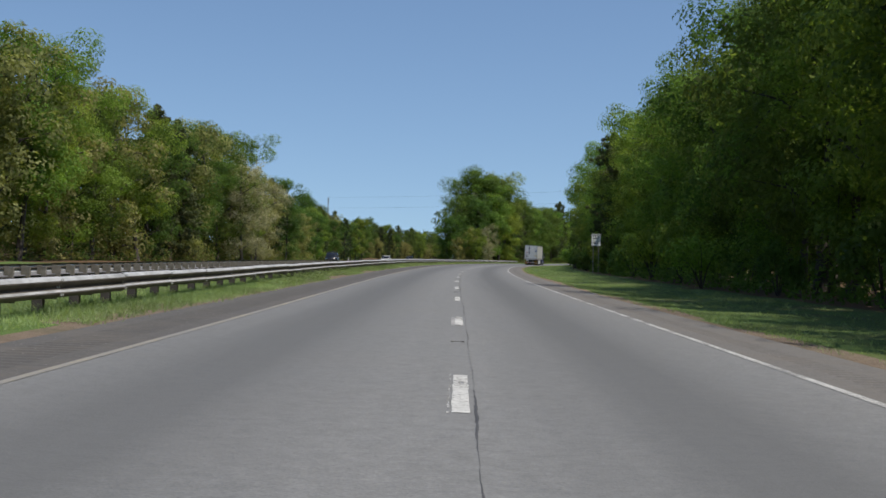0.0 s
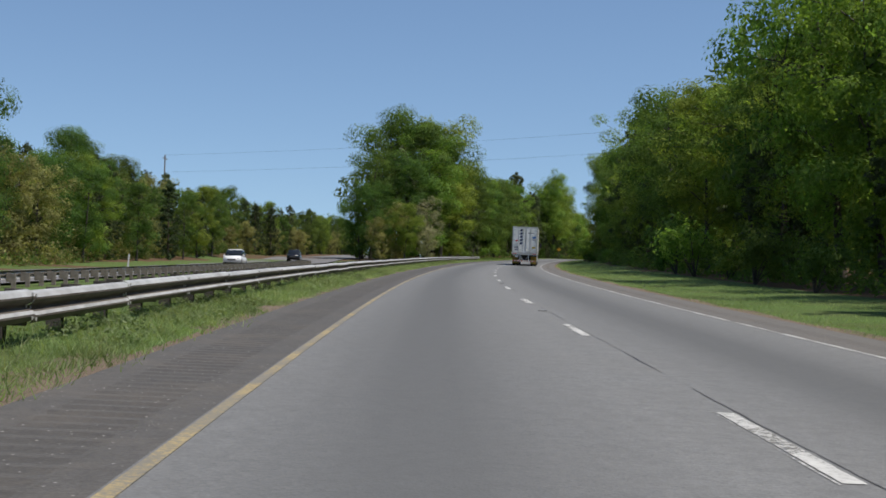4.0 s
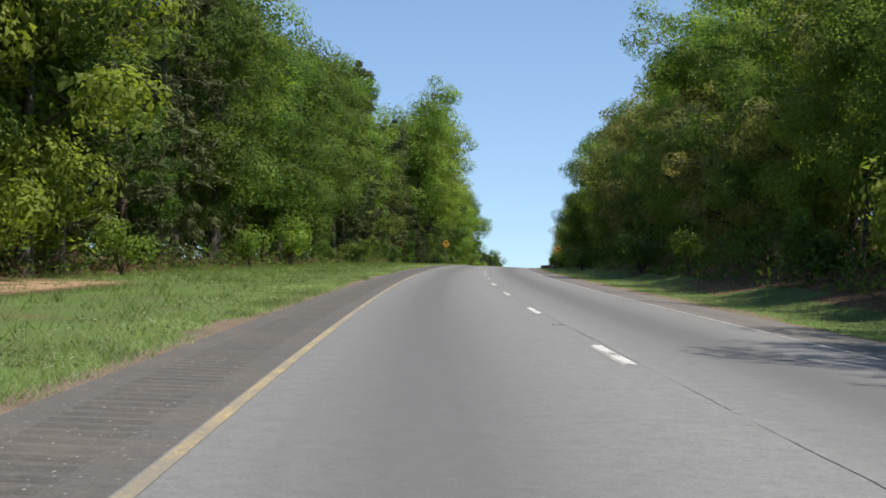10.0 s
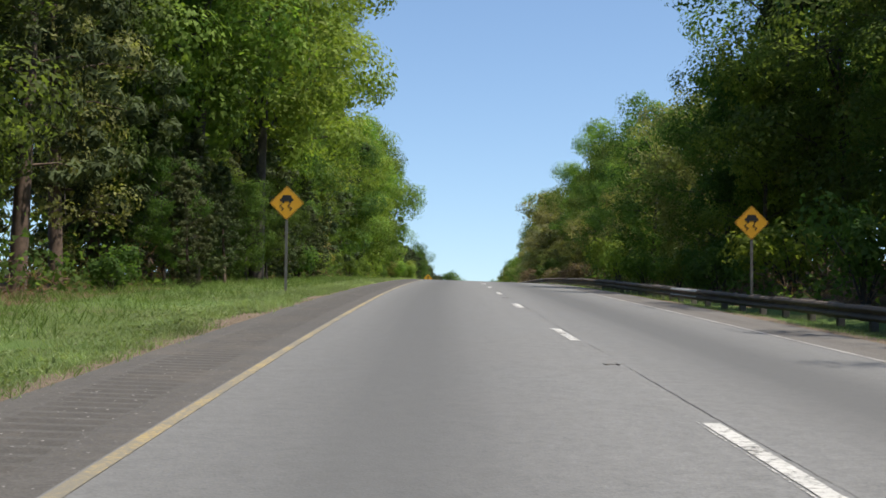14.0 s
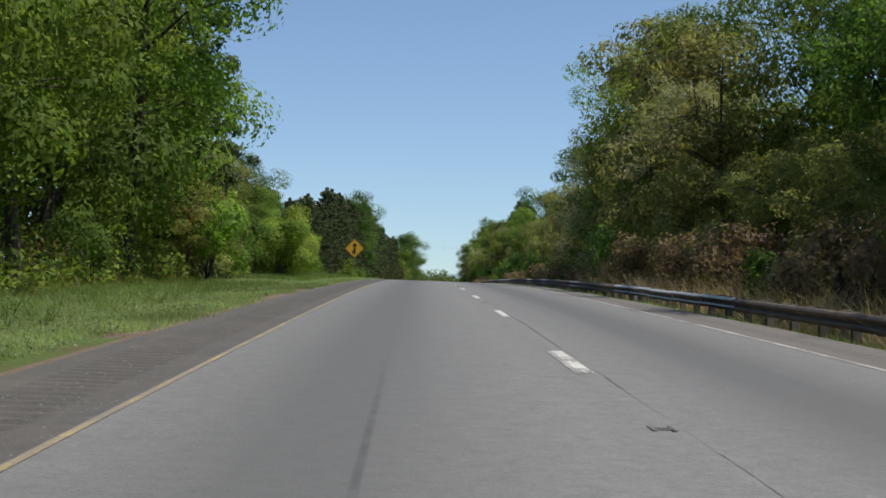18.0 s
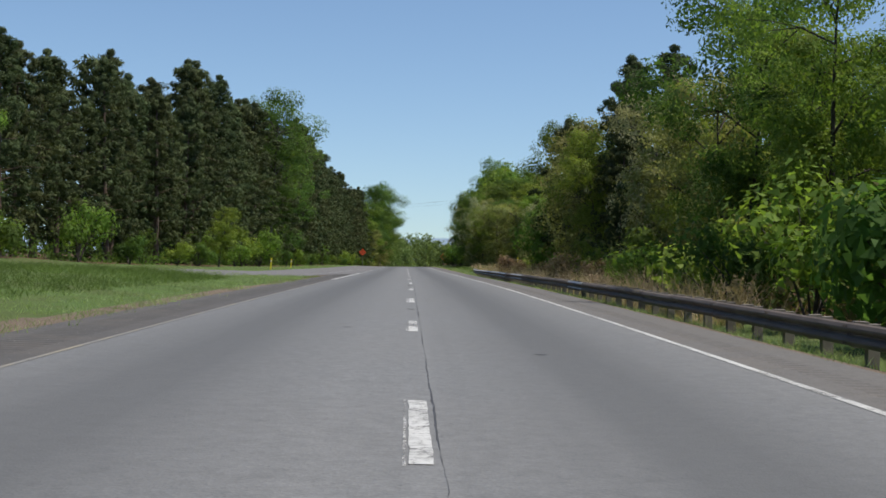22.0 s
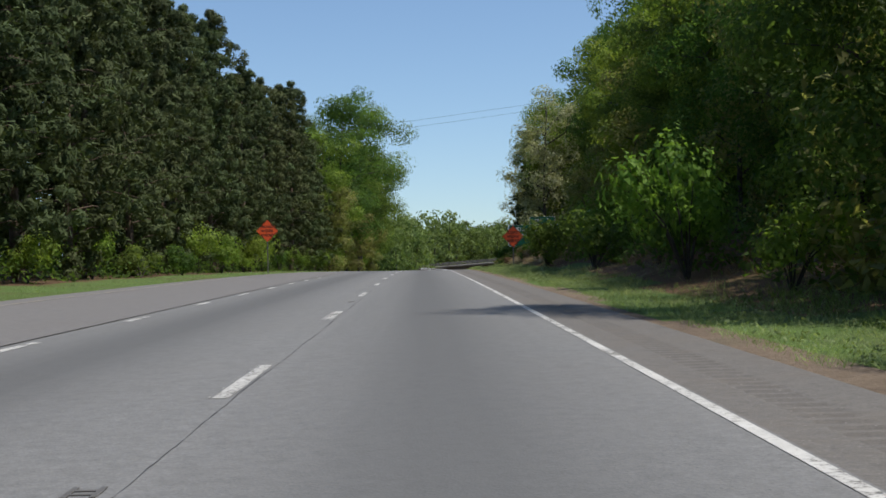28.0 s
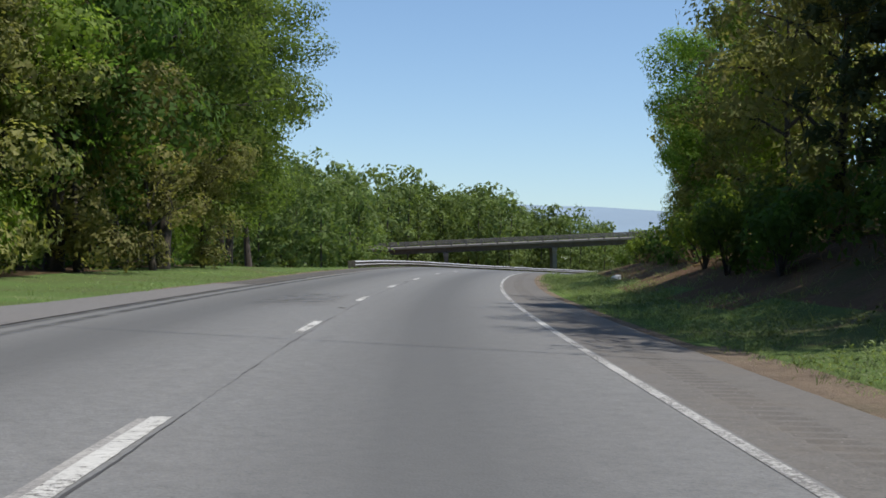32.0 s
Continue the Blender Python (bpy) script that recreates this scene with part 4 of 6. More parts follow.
front(wood_edge_right, 1, 345, 485, 5.5, WLD, 0.85, 1.0, 6.5, 0.6)
front(wood_edge_right, 1, 474, 508, 4.2, WLD, 0.98, 1.12, 8.0, 0.5)
front(wood_edge_right, 1, 508, 524, 4.2, DEC, 0.98, 1.12, 4.8, 0.6)
front(wood_edge_right, 1, 500, 545, 5.0, [("oak", 4), ("fresh", 1), ("brush", 2)], 0.62, 0.76, 2.0)
front(wood_edge_right, 1, 545, 592, 4.5, [("oak", 3), ("fresh", 1), ("brush", 3)], 0.44, 0.56, 1.6)
front(wood_edge_right, 1, 590, 640, 5.0, [("oak", 4), ("fresh", 3), ("brush", 1)], 0.82, 1.0, 5.6)
front(wood_edge_right, 1, 596, 640, 4.2, [("brush", 1)], 0.36, 0.46, 0.6)
front(wood_edge_right, 1, 640, 690, 5.0, BRU, 0.7, 0.9, 1.5)
front(wood_edge_right, 1, 690, 818, 4.4, BRU, 0.5, 0.66, 1.5)
front(wood_edge_right, 1, 818, 836, 3.6, [("brush", 1)], 0.3, 0.4, 1.2)
front(wood_edge_right, 1, 846, 928, 3.4, HIL, 0.64, 0.82, 0.5)
front(wood_edge_right, 1, 918, 990, 4.2, [("oak", 4), ("fresh", 1), ("brush", 1)], 0.64, 0.76, 4.6, 0.5)
front(wood_edge_right, 1, 934, 990, 5.0, DEC, 0.74, 0.86, 9.2, 0.8)
front(wood_edge_right, 1, 990, 1050, 5.0, [("oak", 3), ("fresh", 2), ("brush", 2)], 0.8, 1.0, 1.5)
front(wood_edge_right, 1, 1078, 1180, 4.2, [("fresh", 4), ("brush", 3), ("oak", 2)], 0.65, 0.85, 3.4)
front(wood_edge_left, -1, -40, 20, 6.5, LFT, 1.0, 1.25, 0)
front(wood_edge_left, -1, 20, 100, 6.0, LFT, 1.05, 1.35, 0)
front(wood_edge_left, -1, 100, 190, 6.0, LFT, 0.9, 1.2, 0)
front(wood_edge_left, -1, 190, 225, 6.0, LFT, 0.85, 1.05, 0)
front(wood_edge_left, -1, 225, 318, 6.0, LFT, 0.58, 0.78, 2)
front(wood_edge_left, -1, 376, 450, 5.0, [("pine", 4), ("tall", 4), ("oak", 2)], 0.9, 1.06, 1.8)
front(wood_edge_left, -1, 450, 505, 5.0, [("pine", 4), ("tall", 3)], 0.9, 1.1, 1.8)
front(wood_edge_left, -1, 505, 585, 5.0, [("tall", 5), ("pine", 3), ("oak", 1)], 0.85, 1.1, 1.8)
front(wood_edge_left, -1, 585, 655, 5.0, [("fresh", 5), ("oak", 2), ("pine", 1)], 0.8, 1.05, 1.0)
front(wood_edge_left, -1, 640, 725, 5.0, [("fresh", 3), ("brush", 2), ("oak", 2)], 0.30, 0.43, 0)
front(wood_edge_left, -1, 722, 745, 3.6, PIN, 0.6, 0.7, 2.0)
front(wood_edge_left, -1, 745, 775, 3.6, PIN, 0.62, 0.74, 1.0)
front(wood_edge_left, -1, 775, 860, 3.6, PIN, 0.8, 0.95, 1.0)
front(wood_edge_left, -1, 860, 960, 4.0, PIN, 0.92, 1.08, 1.0)
front(wood_edge_left, -1, 960, 1066, 3.8, [("pine", 1)], 0.92, 1.08, 1.0)
front(wood_edge_left, -1, 1070, 1134, 5.0, DEC, 0.95, 1.15, 1.0)
# the tall grove where the median wood begins
for k, i, s, l, sc in (("oak", 0, 334, -22, 1.15), ("fresh", 1, 341, -19.5, 1.25), ("oak", 3, 343, -26, 1.3), ("fresh", 3, 350, -17.5, 1.25), ("oak", 2, 353, -23, 1.3), ("fresh", 0, 359, -17, 1.2),
                       ("oak", 2, 343, -21, 1.2), ("oak", 0, 349, -24.5, 1.3), ("oak", 3, 354, -20, 1.2), ("oak", 3, 330, -27, 1.0), ("brush", 0, 326, -22, 1.1), ("fresh", 2, 322, -20, 0.55), ("pale", 0, 329, -17, 0.85), ("pale", 1, 324, -16.4, 0.45), ("pine", 1, 366, -19, 1.2),
                       ("oak", 2, 323, -24.5, 0.7), ("oak", 0, 326, -28, 0.8), ("brush", 1, 318, -23.5, 0.7)):
    put(k, i, s + 15, l, sc * (1.14 if s > 340 else 1.0))
# dark middle storey among the tall trees of the median wood
front(wood_edge_left, -1, 374, 590, 6.5, [("oak", 5), ("pine", 2), ("brush", 1)], 0.42, 0.62, 2.6, 1.0)
# single trees that stand out
for k, i, s, l, sc in (("tall", 2, 510, -12.2, 1.3), ("tall", 3, 522, -11.6, 1.25), ("tall", 2, 535, -12.0, 1.2), ("oak", 0, 774, 16.0, 0.92), ("fresh", 2, 847, 14.5, 0.45), ("pine", 0, 792, 13.5, 0.85), ("pale", 0, 1047, 13.6, 1.42), ("pale", 1, 1054, 15.5, 1.15), ("oak", 2, 1062, 17.0, 0.86), ("pine", 1, 1060, 12.6, 0.86), ("brush", 0, 1072, -12.6, 1.1), ("brush", 1, 1079, -12.0, 1.15), ("brush", 2, 1087, -11.6, 0.9), ("brush", 0, 1095, -11.4, 0.8),
                       ("oak", 2, 1079, -13.2, 1.35), ("brush", 2, 1069, -12.6, 1.1), ("oak", 1, 660, 13.2, 1.02), ("fresh", 2, 667, 13.4, 0.95), ("oak", 3, 1090, -11.8, 1.3), ("brush", 1, 1067, 12.4, 1.15), ("oak", 3, 1057, 16.5, 0.95), ("fresh", 3, 745, -22.5, 0.62), ("fresh", 1, 698, -14.5, 0.35), ("fresh", 2, 690, -15.5, 0.4), ("pale", 0, 178, -36, 1.25), ("pale", 1, 186, -36, 1.1), ("pine", 3, 718, -22.5, 0.68), ("pine", 2, 712, -24.5, 0.66), ("pine", 0, 804, 11.2, 0.7), ("pine", 2, 812, 12.5, 0.66), ("pine", 1, 789, 12.8, 0.72), ("pine", 3, 783, 14, 0.68), ("pine", 1, 780, 10.6, 0.3), ("fresh", 3, 680, 13.2, 0.95), ("fresh", 1, 689, 14.5, 0.72), ("fresh", 1, 762, -17, 0.35), ("fresh", 2, 820, -15.5, 0.3)):
    put(k, i, s, l, sc)
for k in range(16):
    put("thick", trng.randrange(3) % 2, 686 + 3.2 * k, trng.uniform(-18, -14) - 0.22 * k, trng.uniform(0.75, 1.1), 1.1)
for k in range(9):
    put("thick", k % 2, 663 + 3.3 * k, -10.2 - 0.2 * k, trng.uniform(0.72, 0.95), 1.0)
# shaded brush on the cut slope behind the exit sign, and the wide trees over it
for k, i, s, l, sc in (("oak", 0, 1012, 20.5, 0.9), ("oak", 2, 1021, 20.8, 0.95), ("oak", 3, 1030, 21.2, 0.95), ("oak", 1, 1049.5, 19.5, 0.9), ("oak", 2, 1051, 24, 1.0), ("oak", 1, 1057, 21.5, 1.05), ("oak", 0, 1064, 18.5, 0.95)):
    put(k, i, s, l, sc)
for k in range(26):
    put("dry" if k % 4 == 3 else "shrub", 0 if k % 4 == 3 else trng.randrange(3), 1044.5 + 0.95 * k, trng.uniform(12.6, 19.5) - 0.05 * k, trng.uniform(0.5, 0.95), trng.uniform(0.7, 1.0))
for k in range(44):
    s = 1012 + 0.66 * k
    put("dry" if k % 5 in (1, 3) else "shrub", 0 if k % 5 in (1, 3) else k % 2, s, trng.uniform(9.4, 11.2) + 0.06 * max(0, 1030 - s), trng.uniform(0.3, 0.46), trng.uniform(0.6, 0.8))
for k in range(30):
    s = 1020 + 0.72 * k
    put("dry" if k % 6 == 2 else "shrub", 0 if k % 6 == 2 else k % 2, s, trng.uniform(8.3, 10.0), trng.uniform(0.22, 0.36), trng.uniform(0.6, 0.8))
for k in range(34):
    put("shrub" if k % 4 == 1 else "dry", k % 2 if k % 4 == 1 else 0, 1000 + 1.25 * k, trng.uniform(8.6, 11.6), trng.uniform(0.36, 0.56), trng.uniform(0.6, 0.85))
# darker trees behind the brush at the barrier
for k in range(18):
    put("oak", k % 4, 688 + 4.3 * k, 14.2 + 0.7 * (k * 3 % 4), 0.46 + 0.04 * (k * 5 % 3), 1.0, 71.0 * k)
# dry thorn brush standing in the sun behind the barrier
for k in range(14):
    put("dry", 0, 612 + 2.7 * k, 8.3 + 0.35 * (k * 5 % 4), 0.85 + 0.09 * (k * 7 % 5), 1.15, 83.0 * k)
# leafy understorey in front of the tall median trunks
for k in range(13):
    put("oak" if k % 3 == 1 else "pine", k % 4, 502 + 3.2 * k, -10.7 - 0.5 * (k * 3 % 4), 0.27 + 0.035 * (k % 3), 1.0, 37.0 * k)
# taller trees on the crown of the grassy hill
for k in range(12):
    put("oak" if k % 3 == 0 else "brush", k % 3, 852 + 4.8 * k, 28.5 + 1.1 * (k * 5 % 4), (0.62 if k % 3 == 0 else 1.15) + 0.05 * (k % 2), 1.0, 59.0 * k)
# low trees at the top of the cut slope
for k in range(15):
    s = 984 + 3.1 * k
    put("brush" if k % 3 else "dry", k % 3 if k % 3 else 0, s, 15.6 + 0.5 * (k * 7 % 5), (0.55 + 0.05 * (k * 3 % 4)) if k % 3 else 1.3, 0.95, 57.0 * k)
# undergrowth
for a, b, edge, side, step in ((346, 640, wood_edge_left, -1, 20), (640, 700, wood_edge_left, -1, 5), (730, 1108, wood_edge_left, -1, 8), (0, 225, wood_edge_right, 1, 11), (300, 500, wood_edge_right, 1, 16),
                               (500, 826, wood_edge_right, 1, 6), (930, 1170, wood_edge_right, 1, 7)):
    s = a
    while s < b:
        if side > 0 and 540 < s < 830 and trng.random() < 0.5:
            put("dry", 0, s, float(edge(s)) - side * trng.uniform(0.3, 1.4), trng.uniform(0.7, 1.0))
        else:
            put("shrub", trng.randrange(3), s, float(edge(s)) + side * (trng.uniform(-0.4, 1.5) + (7 if side > 0 and 1008 < s < 1046 else 0)), trng.uniform(0.6, 1.15) * (0.34 if side > 0 and (985 < s < 1048 or 1078 < s < 1126) else 0.85 if side > 0 and 1048 < s < 1078 else 1), trng.uniform(0.8, 1.3))
        s += step * trng.uniform(0.6, 1.4)


# deeper woods: joined, less detailed trees behind the front row
def woods(name, label, spots, leafm, maker, seed):
    rg = np.random.default_rng(seed)
    kinds = [maker(seed + i) for i in range(4)]
    lv, wv = [], []
    for (s, l, sc) in spots:
        (wa, wf), (la, lf) = kinds[rg.integers(4)]
        p, a = spot(s, l, -0.2), rg.uniform(0, 6.28)
        rot = np.array([[cos(a), -sin(a), 0], [sin(a), cos(a), 0], [0, 0, 1]]).T * sc
        lv.append((la @ rot + np.array(p), lf))
        wv.append((wa @ rot + np.array(p), wf))
    v, f = merge(lv)
    ob = new(name, mesh_np(name, v, f, [leafm]))
    tagged(ob, label, "woods", kind="stuff")
    v, f = merge(wv)
    part("trunks", mesh_np("trunks", v, f, [BARK]), None, ob)
    return ob


def deep(edge, side, a, b, step, rows, gap, r0=6.0, size=1.0):
    out = []
    for r in range(rows):
        s = a
        while s < b:
            out.append((s + trng.uniform(-2, 2), float(edge(s)) + side * (r0 + gap * r + trng.uniform(-1.5, 1.5)), size * trng.uniform(0.85, 1.15)))
            s += step * trng.uniform(0.8, 1.25)
    return out


def small_oak(i):
    return broadleaf(200 + i, 16.5, 4.8, 0.05, 1100, 0.39, False)


def far_oak(i):
    return broadleaf(260 + i, 16.0, 5.0, 0.05, 1100, 0.40, False)


def small_pine(i):
    return pine(230 + i, 18.0, 3.6, 0.08, 950, 0.6, False)


def far_side(s):
    return np.interp(s, [-100, 220, 320, 400, 560], [-40, -40, -46, -56, -80])


for q in deep(far_side, -1, 240, 560, 6.5, 1, 1, 0):
    put(*trng.choice((("oak", 0), ("oak", 2), ("brush", 1), ("brush", 0), ("pine", 0), ("fresh", 1))), q[0], q[1], q[2] * 0.6)
w1 = deep(wood_edge_right, 1, -20, 340, 7.5, 2, 7, 8, 0.95) + deep(wood_edge_right, 1, 345, 490, 7.5, 2, 7, 10, 0.85) + deep(wood_edge_right, 1, 490, 600, 7.5, 2, 7, 8, 0.62) + deep(wood_edge_right, 1, 600, 690, 7.5, 2, 7, 7, 0.62) + deep(wood_edge_right, 1, 690, 842, 7.5, 2, 7, 7, 0.48) + deep(wood_edge_right, 1, 850, 940, 7, 2, 7, 5, 0.58) + deep(wood_edge_right, 1, 940, 985, 7.5, 2, 7, 8, 0.85) + deep(wood_edge_right, 1, 985, 1046, 7.5, 2, 7, 15, 0.85) + deep(wood_edge_right, 1, 1048, 1130, 7, 1, 7, 9, 0.62)
w2 = deep(wood_edge_left, -1, -60, 190, 8, 2, 7) + deep(wood_edge_left, -1, 190, 316, 8, 2, 7, 8, 0.6) + deep(far_side, -1, 240, 620, 7, 2, 7, 6, 0.62) + deep(wood_edge_left, -1, 352, 640, 7.5, 2, 6.5)
w3 = deep(wood_edge_left, -1, 640, 740, 7, 2, 6.5, 5, 0.52) + deep(wood_edge_left, -1, 740, 775, 6, 2, 6.5, 5, 0.52) + deep(wood_edge_left, -1, 775, 860, 6, 2, 6.5, 5, 0.72) + deep(wood_edge_left, -1, 860, 1112, 7, 2, 6.5, 5, 0.95)
def deep_in(spots):
    """Leaves out the stands that the road passes within plain sight."""
    return [q for q in spots if not (486 < q[0] < 518 and -26 < q[1] < 0) and not (846 < q[0] < 912 and 0 < q[1] < 35)]


woods("mixed_woods", "dense mixed woodland behind the roadside trees", deep_in(w1[::2] + w2[::2]), LEAF_OAK, small_oak, 1)
woods("spring_woods", "bright spring-green woodland behind the roadside trees", deep_in(w1[1::2]), LEAF_FRESH, small_oak, 2)
woods("pine_woods", "dark pine woodland behind the roadside trees", deep_in(w2[1::2] + w3), LEAF_PINE, small_pine, 3)
# woods ahead, beyond the bend
def locate(x, y):
    """s, l of a spot in the plan."""
    k = int(np.argmin((RX - x) ** 2 + (RY - y) ** 2))
    return float(SG[k]), float((x - RX[k]) * cos(TH[k]) + (y - RY[k]) * sin(TH[k]))


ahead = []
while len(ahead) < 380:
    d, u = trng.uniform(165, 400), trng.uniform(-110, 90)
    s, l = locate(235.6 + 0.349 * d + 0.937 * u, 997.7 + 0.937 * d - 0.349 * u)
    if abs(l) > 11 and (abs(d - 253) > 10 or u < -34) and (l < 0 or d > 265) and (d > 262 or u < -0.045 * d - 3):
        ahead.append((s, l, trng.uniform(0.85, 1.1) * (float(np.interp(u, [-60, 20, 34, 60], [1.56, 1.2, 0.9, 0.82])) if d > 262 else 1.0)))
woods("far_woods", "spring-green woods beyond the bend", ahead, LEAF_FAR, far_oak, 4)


# thicket between the trunks
def thicket(name, label, runs, leafm, seed, per, size=0.13, aspect=0.6):
    rg = np.random.default_rng(seed)
    cs, ds = [], []
    for edge, side, a, b, deep_m, tall in runs:
        n = int((b - a) * per)
        s = rg.uniform(a, b, n)
        d = rg.uniform(0.4, deep_m, n)
        l = edge(s) + side * d
        lump = np.array([noise.noise(Vector((x * 0.28, y * 0.28, seed))) for x, y in zip(s, l)])
        top = tall * np.clip(0.5 + 1.2 * lump, 0.10, 1.4) * np.clip(0.35 + d * 0.35, 0, 1)
        x, y = place(s, l)
        cs.append(np.stack([x, y, height(s, l) + top * rg.uniform(0, 1, n) ** 0.8], 1))
        dd = rg.normal(0, 1, (n, 3))
        ds.append(dd / np.linalg.norm(dd, axis=1)[:, None])
    v, f = leaves(rg, np.concatenate(cs), np.concatenate(ds), size, aspect)
    tagged(new(name, mesh_np(name, v, f, [leafm])), label, "undergrowth", kind="stuff")


thicket("undergrowth", "dense green undergrowth below the trees", [(wood_edge_right, 1, -20, 828, 6.5, 3.0), (wood_edge_right, 1, 848, 1000, 6.5, 3.0), (wood_edge_right, 1, 1048, 1118, 6.5, 3.0), (wood_edge_left, -1, -50, 316, 6.5, 3.0),
        (wood_edge_left, -1, 340, 1112, 6.5, 2.6), (far_side, -1, 240, 560, 6, 3.0)], LEAF_OAK, 21, 95)
thicket("brushwood", "tangled brown twigs below the trees", [(wood_edge_right, 1, 330, 826, 3.5, 2.0), (wood_edge_left, -1, -50, 316, 4, 1.6), (wood_edge_left, -1, 340, 640, 4, 1.6), (wood_edge_right, 1, 916, 1000, 4, 1.8), (wood_edge_right, 1, 1048, 1118, 3, 1.6)], LEAF_DRY, 22, 45, 0.28, 0.045)
thicket("tall_brushwood", "tall olive-brown brushwood between the trunks", [(wood_edge_left, -1, -50, 316, 9, 7), (wood_edge_right, 1, 640, 828, 8, 4.5), (far_side, -1, 240, 560, 8, 7)], LEAF_BRUSH, 23, 115, 0.16)
thicket("hill_brushwood", "dense olive-brown brushwood on the grassy hill", [(wood_edge_right, 1, 843, 932, 14, 9)], LEAF_BRUSH, 24, 800, 0.18)
thicket("leafy_undergrowth", "fresh green undergrowth below young trees", [(wood_edge_left, -1, 640, 735, 5, 4), (wood_edge_left, -1, 585, 640, 4, 3.5)], LEAF_FRESH, 26, 220, 0.105)
# drop the masters that stand nowhere
for key, ob in SEEDS.items():
    if key not in used:
        for o in (*ob.children_recursive, ob):
            bpy.data.objects.remove(o)


# ---- signs ----
SIGN_WHITE = plain("white_sheeting", (0.72, 0.72, 0.70), 0.45, 0, 0.05, 3, 0.1)
SIGN_BLACK = plain("black_legend", (0.015, 0.015, 0.015), 0.5)
SIGN_YELLOW = plain("yellow_sheeting", (0.72, 0.36, 0.02), 0.45, 0, 0.06, 3)
SIGN_ORANGE = plain("orange_sheeting", (0.95, 0.12, 0.03), 0.45, 0, 0.06, 3)
SIGN_GREEN = plain("green_sheeting", (0.004, 0.085, 0.05), 0.4, 0, 0.1, 2)
POST_STEEL = plain("post_steel", (0.17, 0.165, 0.15), 0.6, 0.5, 0.2, 5)
FLEX_YELLOW = plain("yellow_plastic", (0.75, 0.62, 0.03), 0.5)


def text_mesh(body, size, material, spacing=1.0):
    c = bpy.data.curves.new("legend", "FONT")
    c.body, c.size, c.align_x, c.align_y, c.extrude, c.space_character, c.offset = body, size, "CENTER", "CENTER", 0.002, spacing, size * 0.012
    tmp = bpy.data.objects.new("legend", c)
    me = bpy.data.meshes.new_from_object(tmp)
    bpy.data.objects.remove(tmp)
    me.materials.clear()
    me.materials.append(material)
    return me


def legend(parent, body, size, x, z, material, spacing=1.0):
    """Raised letters, each a part of its own."""
    bm = bmesh.new()
    me = text_mesh(body, size, material, spacing)
    bm.from_mesh(me)
    bpy.data.meshes.remove(me)
    left = set(bm.faces)
    while left:
        todo, got = [left.pop()], []
        while todo:
            f = todo.pop()
            got.append(f)
            for e in f.edges:
                for g in e.link_faces:
                    if g in left:
                        left.remove(g)
                        todo.append(g)
        vs = list({v for f in got for v in f.verts})
        at = {v: i for i, v in enumerate(vs)}
        me = bpy.data.meshes.new("letter")
        me.from_pydata([tuple(v.co) for v in vs], [], [[at[v] for v in f.verts] for f in got])
        me.materials.append(material)
        part("letter", me, None, parent).matrix_basis = pose(x, -0.012, z, 90, 0, 0)
    bm.free()


def round_rect(w, h, r, n=4):
    pts = []
    for cx, cz, a0 in ((w / 2 - r, h / 2 - r, 0), (-w / 2 + r, h / 2 - r, 90), (-w / 2 + r, -h / 2 + r, 180), (w / 2 - r, -h / 2 + r, 270)):
        for i in range(n + 1):
            a = radians(a0 + 90 * i / n)
            pts.append((cx + r * cos(a), cz + r * sin(a)))
    return pts


def diamond(d, r):
    c, s = cos(pi / 4), sin(pi / 4)
    return [(x * c - z * s, x * s + z * c) for x, z in round_rect(d / 2 ** 0.5, d / 2 ** 0.5, r)]


def border(parent, outline, inset, w, material):
    k0 = [(x * (1 - inset), z * (1 - inset)) for x, z in outline]
    k1 = [(x * (1 - inset - w), z * (1 - inset - w)) for x, z in outline]
    bm = bmesh.new()
    n = len(outline)
    a, b = [bm.verts.new((x, -0.011, z)) for x, z in k0], [bm.verts.new((x, -0.011, z)) for x, z in k1]
    for i in range(n):
        bm.faces.new((a[i], a[(i + 1) % n], b[(i + 1) % n], b[i]))
    return part("border", bm, material, parent)


def u_post(parent, x, z0, z1, y=0.0):
    bm = bmesh.new()
    box(bm, x - 0.04, x - 0.03, y, y + 0.045, z0, z1)
    box(bm, x + 0.03, x + 0.04, y, y + 0.045, z0, z1)
    box(bm, x - 0.03, x + 0.03, y, y + 0.008, z0, z1)
    return part("post", bm, POST_STEEL, parent, "steel channel post")


def sign_board(t, outline, z, material):
    bm = bmesh.new()
    plate(bm, outline, -0.006, 0.0)
    p = part("panel", bm, material, t)
    p.matrix_basis = pose(0, 0, z)
    return p


def polygon(parent, name, pts, material, y=-0.013):
    bm = bmesh.new()
    plate(bm, pts, y, y + 0.004)
    return part(name, bm, material, parent)


def diamond_sign(label, s, l, z, d, material, posts, turn=0.0):
    """z: the middle of the panel above the road's plane."""
    base = spot(s, l)
    zz = float(np.interp(s, SG, RZ) - np.interp(s, SG, TB) * max(-6, min(6, l))) + z - base.z
    t = thing("warning_sign", label, "road sign", stand(s, l, 0, turn), "warning signs")
    p = sign_board(t, diamond(d, 0.05), zz, material)
    border(p, diamond(d, 0.05), 0.035, 0.03, SIGN_BLACK)
    for x in posts:
        u_post(t, x, -0.4, zz + d * 0.28)
    return t, p


